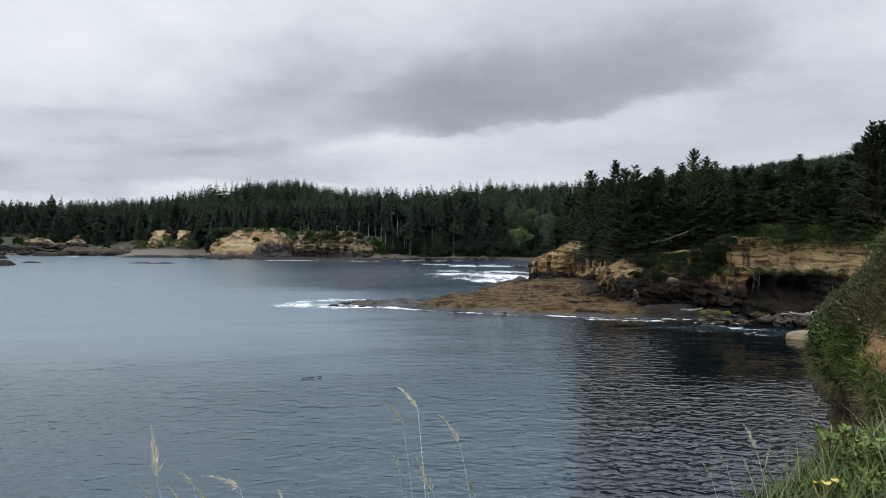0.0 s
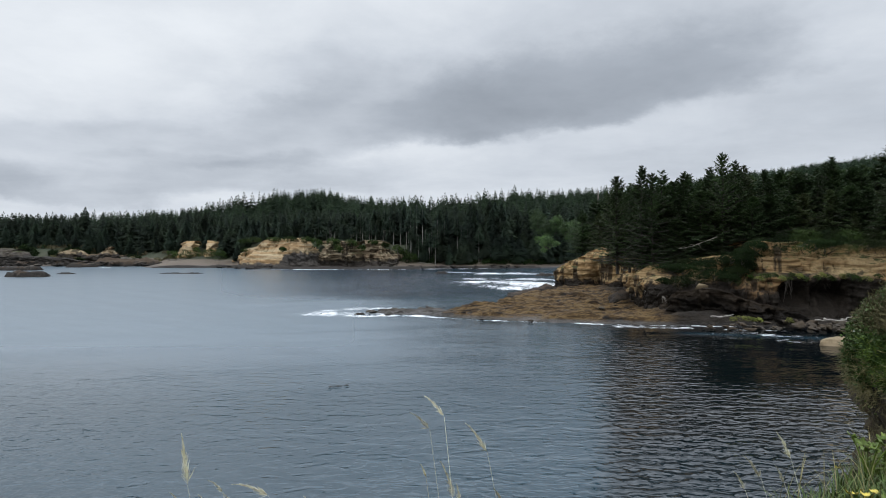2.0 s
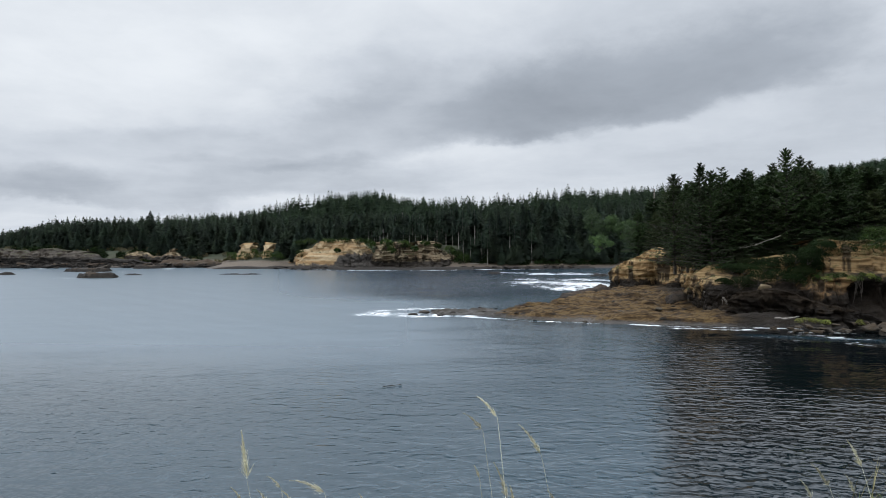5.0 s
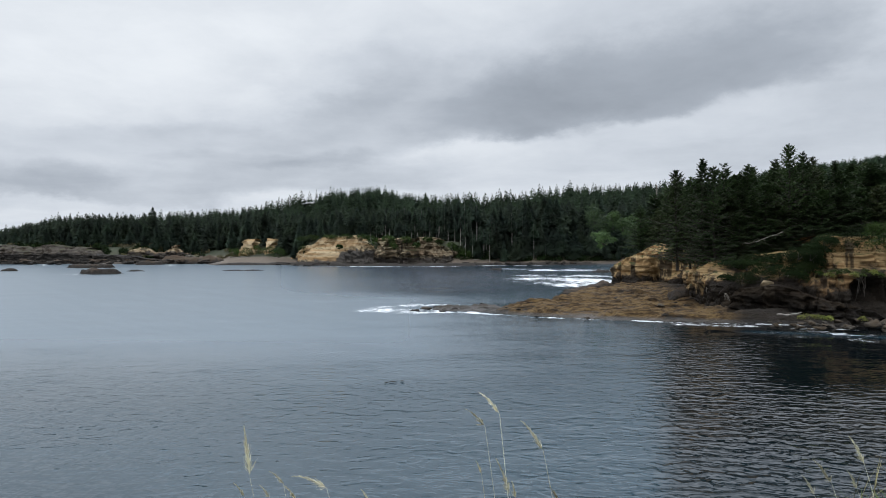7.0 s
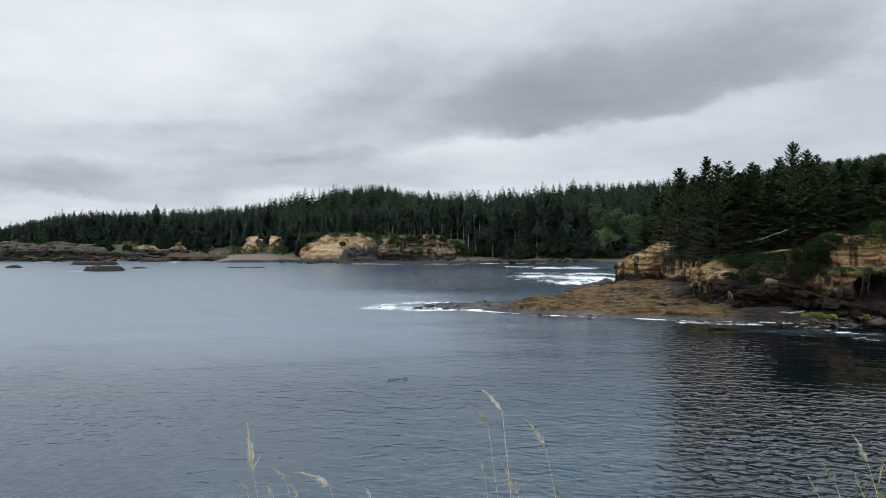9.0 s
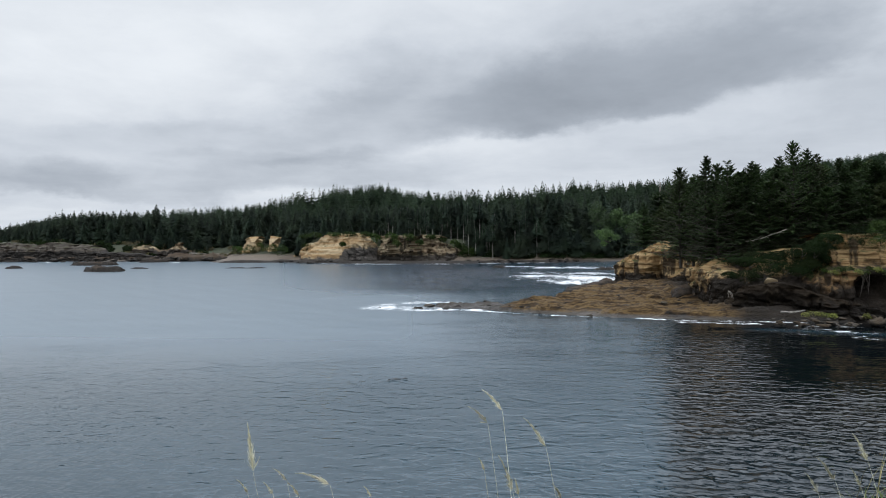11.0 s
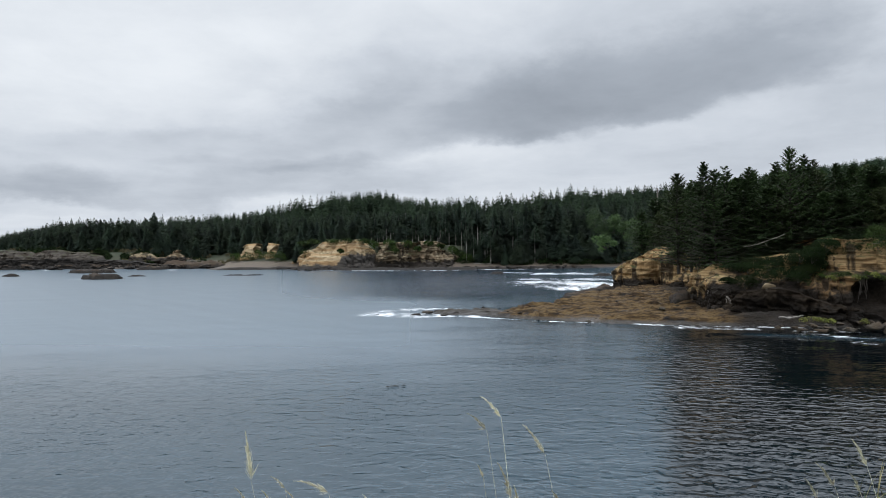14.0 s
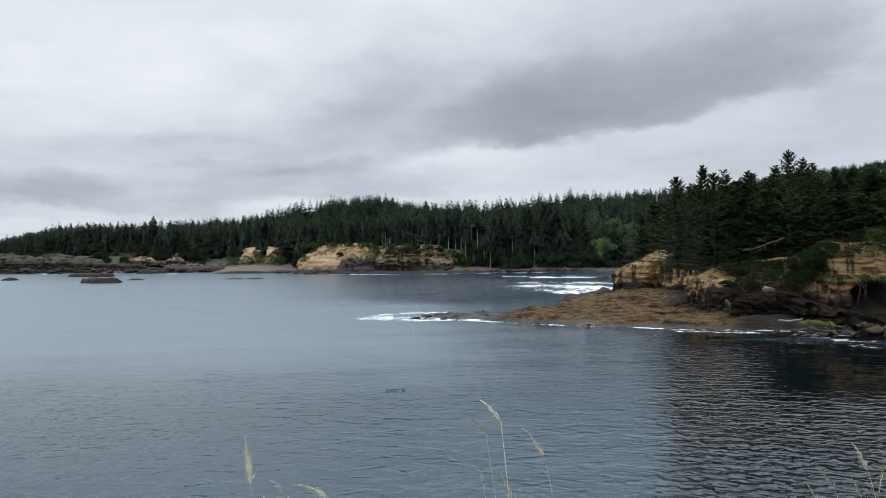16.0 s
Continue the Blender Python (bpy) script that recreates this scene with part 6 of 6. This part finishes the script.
    for k in range(24):
        spot = shoulder(np.array([rng.uniform(0.2, 0.75)]), np.array([rng.uniform(0.08, 0.42)]))[0]
        pts = spot + np.array([-0.12, -0.12, 0.06])
        a = np.linspace(0, 2 * math.pi, 6, endpoint=False)
        ring = np.column_stack([np.cos(a) * 0.024, 0 * a - 0.008, np.sin(a) * 0.024])
        v_ = np.vstack([[0, 0.02, 0], ring])
        f_ = np.array([[0, i + 1, (i + 1) % 6 + 1] for i in range(6)])
        flower = new("bindweed_flower", mesh_of("bindweed_flower", v_, f_, PETAL))
        flower.location = pts
        tagged(flower, "small white bindweed flower on the creeper", "flower", "bindweed flowers")


build_shoulder()


# ---- the verge at the camera's feet ----
def on_land(rng, count, x0, x1, y0, y1):
    xy = np.column_stack([rng.uniform(x0, x1, count), rng.uniform(y0, y1, count)])
    return np.column_stack([xy, land_height(xy)])


tuft(81, 10000, lambda r, c: on_land(r, c, 1.85, 4.2, 3.6, 6.2), 0.26, 0.010, GRASS, "verge_grass", "long green grass along the bluff's edge", "grass")
tuft(86, 900, lambda r, c: on_land(r, c, 1.9, 4.2, 3.6, 6.0), 0.28, 0.014, LIME, "broad_verge_grass", "broad bright green grass blades along the bluff's edge", "grass")
tuft(82, 900, lambda r, c: on_land(r, c, 1.5, 4.4, 3.6, 6.4), 0.50, 0.005, DRY_GRASS, "dry_verge_grass", "dry straw-coloured grass among the green", "grass")
tuft(83, 2600, lambda r, c: on_land(r, c, -3.5, 1.7, 2.0, 3.6), 0.30, 0.008, GRASS, "short_verge_grass", "short grass at the bluff's edge", "grass")


def lobed_leaf(rng, radius):
    """A broad leaf of five lobes with a toothed edge, cupped, lying about its stalk's end."""
    a = np.linspace(-2.6, 2.6, 21)
    r = radius * (0.50 + 0.50 * np.abs(np.cos(a * 1.75))) * rng.uniform(0.80, 1.10, 21)
    rim = np.column_stack([np.sin(a) * r, np.cos(a) * r, 0.55 * r ** 2 / radius - 0.10 * r + 0.10 * radius * np.cos(a * 6)])
    v = np.vstack([[0, 0, 0], rim])
    f = np.array([[0, k + 1, k + 2] for k in range(20)])
    turn = np.array(Euler((rng.uniform(-0.1, 0.9), rng.uniform(-0.5, 0.5), rng.uniform(0, 6.28))).to_matrix())
    return v @ turn.T, f


def broad_plant(x, y, high, radius, count, seed, mat, label):
    """A weed with a few stalks, each with one big lobed leaf."""
    rng = np.random.default_rng(seed)
    z = float(land_height(np.array([[x, y]]))[0])
    weed = thing("broad_leaved_plant", label, "plant", "broad-leaved plants", at=(x, y, z))
    for k in range(count):
        a, lean = k * 2.4 + rng.uniform(-0.4, 0.4), rng.uniform(0.10, 0.32)
        tip = np.array([math.cos(a) * lean * high, math.sin(a) * lean * high, high * rng.uniform(0.72, 1.0)])
        stalk = part("stalk", mesh_of("stalk", *tube([np.zeros(3), tip * np.array([0.3, 0.3, 0.6]), tip], [0.006, 0.005, 0.004], 6), mat), weed)
        v, f = lobed_leaf(rng, radius * rng.uniform(0.7, 1.1))
        part("leaf", mesh_of("leaf", v + tip, f, mat), stalk)


for k, (x, y, high, radius, count) in enumerate(((2.78, 4.62, 0.44, 0.046, 12), (2.90, 4.66, 0.34, 0.042, 10), (3.02, 4.60, 0.30, 0.040, 10), (3.12, 4.55, 0.40, 0.044, 10), (2.55, 4.15, 0.18, 0.034, 8), (2.72, 4.10, 0.20, 0.034, 8), (2.85, 4.25, 0.24, 0.038, 8))):
    broad_plant(x, y, high, radius, count, 860 + k, LIME, "weed with broad lobed bright green leaves in the verge")
broad_plant(2.37, 4.02, 0.26, 0.040, 3, 875, YELLOW, "withering weed with yellow leaves in the verge")


def leafy_plant(x, y, z, high, seed, mat, label):
    """A leafy weed: stems from one root, each with lobed leaves."""
    rng = np.random.default_rng(seed)
    weed = thing("leafy_plant", label, "plant", "leafy plants", at=(x, y, z))
    for k in range(6):
        a, lean = rng.uniform(0, 6.28), rng.uniform(0.15, 0.5)
        tip = np.array([math.cos(a) * lean * high, math.sin(a) * lean * high, high * rng.uniform(0.7, 1.0)])
        stem = part("stem", mesh_of("stem", *tube([np.zeros(3), tip * np.array([0.35, 0.35, 0.6]), tip], [0.006, 0.005, 0.003], 5), mat), weed)
        base, way, across, long = [], [], [], []
        for j in range(24):
            s = rng.uniform(0.35, 1.0)
            d = unit(np.array([rng.normal(), rng.normal(), rng.uniform(-0.2, 0.6)]))
            base.append(tip * np.array([s, s, s]))
            way.append(d)
            across.append(unit(np.cross(d, np.array([rng.normal(0, 0.3), -0.6, 1.0]))))
            long.append(rng.uniform(0.03, 0.06))
        v, f = blades(np.array(base), np.array(way), np.array(across), np.array(long), np.array(long) * 0.8)
        part("leaves", mesh_of("leaves", v, f, mat, flat=True), stem)
    return weed


dice = np.random.default_rng(91)
for k in range(10):
    x, y = dice.uniform(2.6, 3.7), dice.uniform(4.2, 5.4)
    z = float(land_height(np.array([[x, y]]))[0])
    leafy_plant(x, y, z, dice.uniform(0.25, 0.45), 900 + k, LIME if k % 3 else IVY, "lush light green weed with broad lobed leaves")
for x, y, z in ((2.55, 4.3, 12.36), (2.62, 4.25, 12.30), (2.50, 4.5, 12.44)):
    root = float(land_height(np.array([[x, y]]))[0])
    weed = thing("yellow_flower", "small yellow flower on a thin stem in the verge", "flower", "yellow flowers", at=(x, y, root))
    part("stem", mesh_of("stem", *tube([np.array([0.03, 0, -0.02]), np.array([0, 0, z - root])], [0.003, 0.002], 4), GRASS), weed)
    v, f = blades(np.tile([[0, 0, z - root]], (6, 1)), unit(np.array([[math.cos(a), math.sin(a) * 0.7, 0.35] for a in (0, 1.0, 2.1, 3.1, 4.2, 5.2)])), np.tile([[0.0, -0.6, 0.8]], (6, 1)), np.full(6, 0.022), np.full(6, 0.020))
    part("petals", mesh_of("petals", v, f, YELLOW, flat=True), weed)


def grass_stalk(x, y, root, foot, tip, seed):
    """A tall ripe grass stem with a pale feathery head, whose foot and tip are given as x, z."""
    rng = np.random.default_rng(seed)
    stalk = thing("grass_stalk", "tall dry grass stalk with a pale feathery seed head", "grass stalk", "tall grass stalks", at=(x, y, root))
    foot, tip = np.array([foot[0] - x, 0.0, foot[1] - root]), np.array([tip[0] - x, -0.03, tip[1] - root])
    s = np.linspace(0, 1, 14)
    start, bulge = np.zeros(3), np.array([foot[0], 0, foot[2]]) * np.array([0.75, 1, 0.6]) + np.array([0.02, 0, 0.05])
    line = np.array([start * (1 - t) ** 2 + 2 * bulge * t * (1 - t) + foot * t ** 2 for t in s])
    part("stem", mesh_of("stem", *tube(line, np.interp(s, [0, 1], [0.0012, 0.0007]), 4), STRAW), stalk)
    way = tip - foot
    long = np.linalg.norm(way)
    m = int(90 + 500 * long)
    t = rng.uniform(0, 1, m) ** 1.2
    arch = np.array([0.0, 0, 0.16 * long])
    base = foot + way * t[:, None] + arch * (t * (1 - t))[:, None] * 2
    aim = unit(unit(way) + rng.normal(0, 0.24, (m, 3)) * (1.15 - t)[:, None])
    across = unit(np.cross(aim, rng.normal(0, 1, (m, 3))))
    v, f = blades(base, aim, across, rng.uniform(0.14, 0.30, m) * long * (1.15 - t), rng.uniform(0.0018, 0.0042, m))
    part("seed_head", mesh_of("seed_head", v, f, STRAW, flat=True), stalk)


STALKS = ((-0.097, 13.289, -0.177, 13.379), (-0.156, 13.238, -0.232, 13.310), (0.075, 13.145, -0.012, 13.268), (-0.171, 13.044, -0.190, 13.105), (-0.057, 12.961, -0.111, 13.114), (-1.145, 13.000, -1.152, 13.219),
          (-0.998, 12.975, -1.046, 13.031), (-0.812, 12.962, -0.948, 13.014), (-1.171, 12.913, -1.202, 12.979), (-1.060, 12.912, -1.091, 12.973), (-0.946, 12.911, -0.983, 12.976), (-0.035, 12.950, -0.049, 13.029),
          (-0.639, 12.920, -0.661, 12.971), (0.134, 12.944, 0.096, 13.015))
for k, (x, z, tip_x, tip_z) in enumerate(STALKS):
    near = 0.88 + 0.06 * (k * 7 % 5)  # some stand nearer, some farther
    x, tip_x, z, tip_z, y = x * near, tip_x * near, 14 + (z - 14) * near, 14 + (tip_z - 14) * near, 2.6 * near
    root_x = x + 0.10 + 0.03 * (k % 3)
    grass_stalk(root_x, y, float(land_height(np.array([[root_x, y]]))[0]), (x, z), (tip_x, tip_z), 700 + k)
for k, (x, y, z, tip_x, tip_z) in enumerate(((1.34, 3.2, 12.78, 1.27, 12.88), (1.46, 3.3, 12.80, 1.36, 12.92), (1.62, 3.4, 12.74, 1.56, 12.84), (1.75, 3.6, 12.80, 1.66, 12.95))):
    grass_stalk(x + 0.12, y, float(land_height(np.array([[x + 0.12, y]]))[0]), (x, z), (tip_x, tip_z), 720 + k)

# floating kelp in the bay
for k, (x, y, long) in enumerate(((-12.4, 61.2, 0.9), (-11.6, 61.6, 0.5), (-13.0, 60.9, 0.4))):
    rng = np.random.default_rng(760 + k)
    s = np.linspace(-0.5, 0.5, 7) * long
    pts = np.column_stack([s, rng.normal(0, 0.03, 7), 0.03 + 0.05 * np.cos(s * 3 / long)])
    kelp = new("floating_kelp", mesh_of("floating_kelp", *tube(pts, np.interp(np.abs(s), [0, long / 2], [0.07, 0.015]), 6), DARK_BARK))
    kelp.location = (x, y, 0)
    tagged(kelp, "dark strand of kelp floating on the bay", "kelp", "floating kelp")
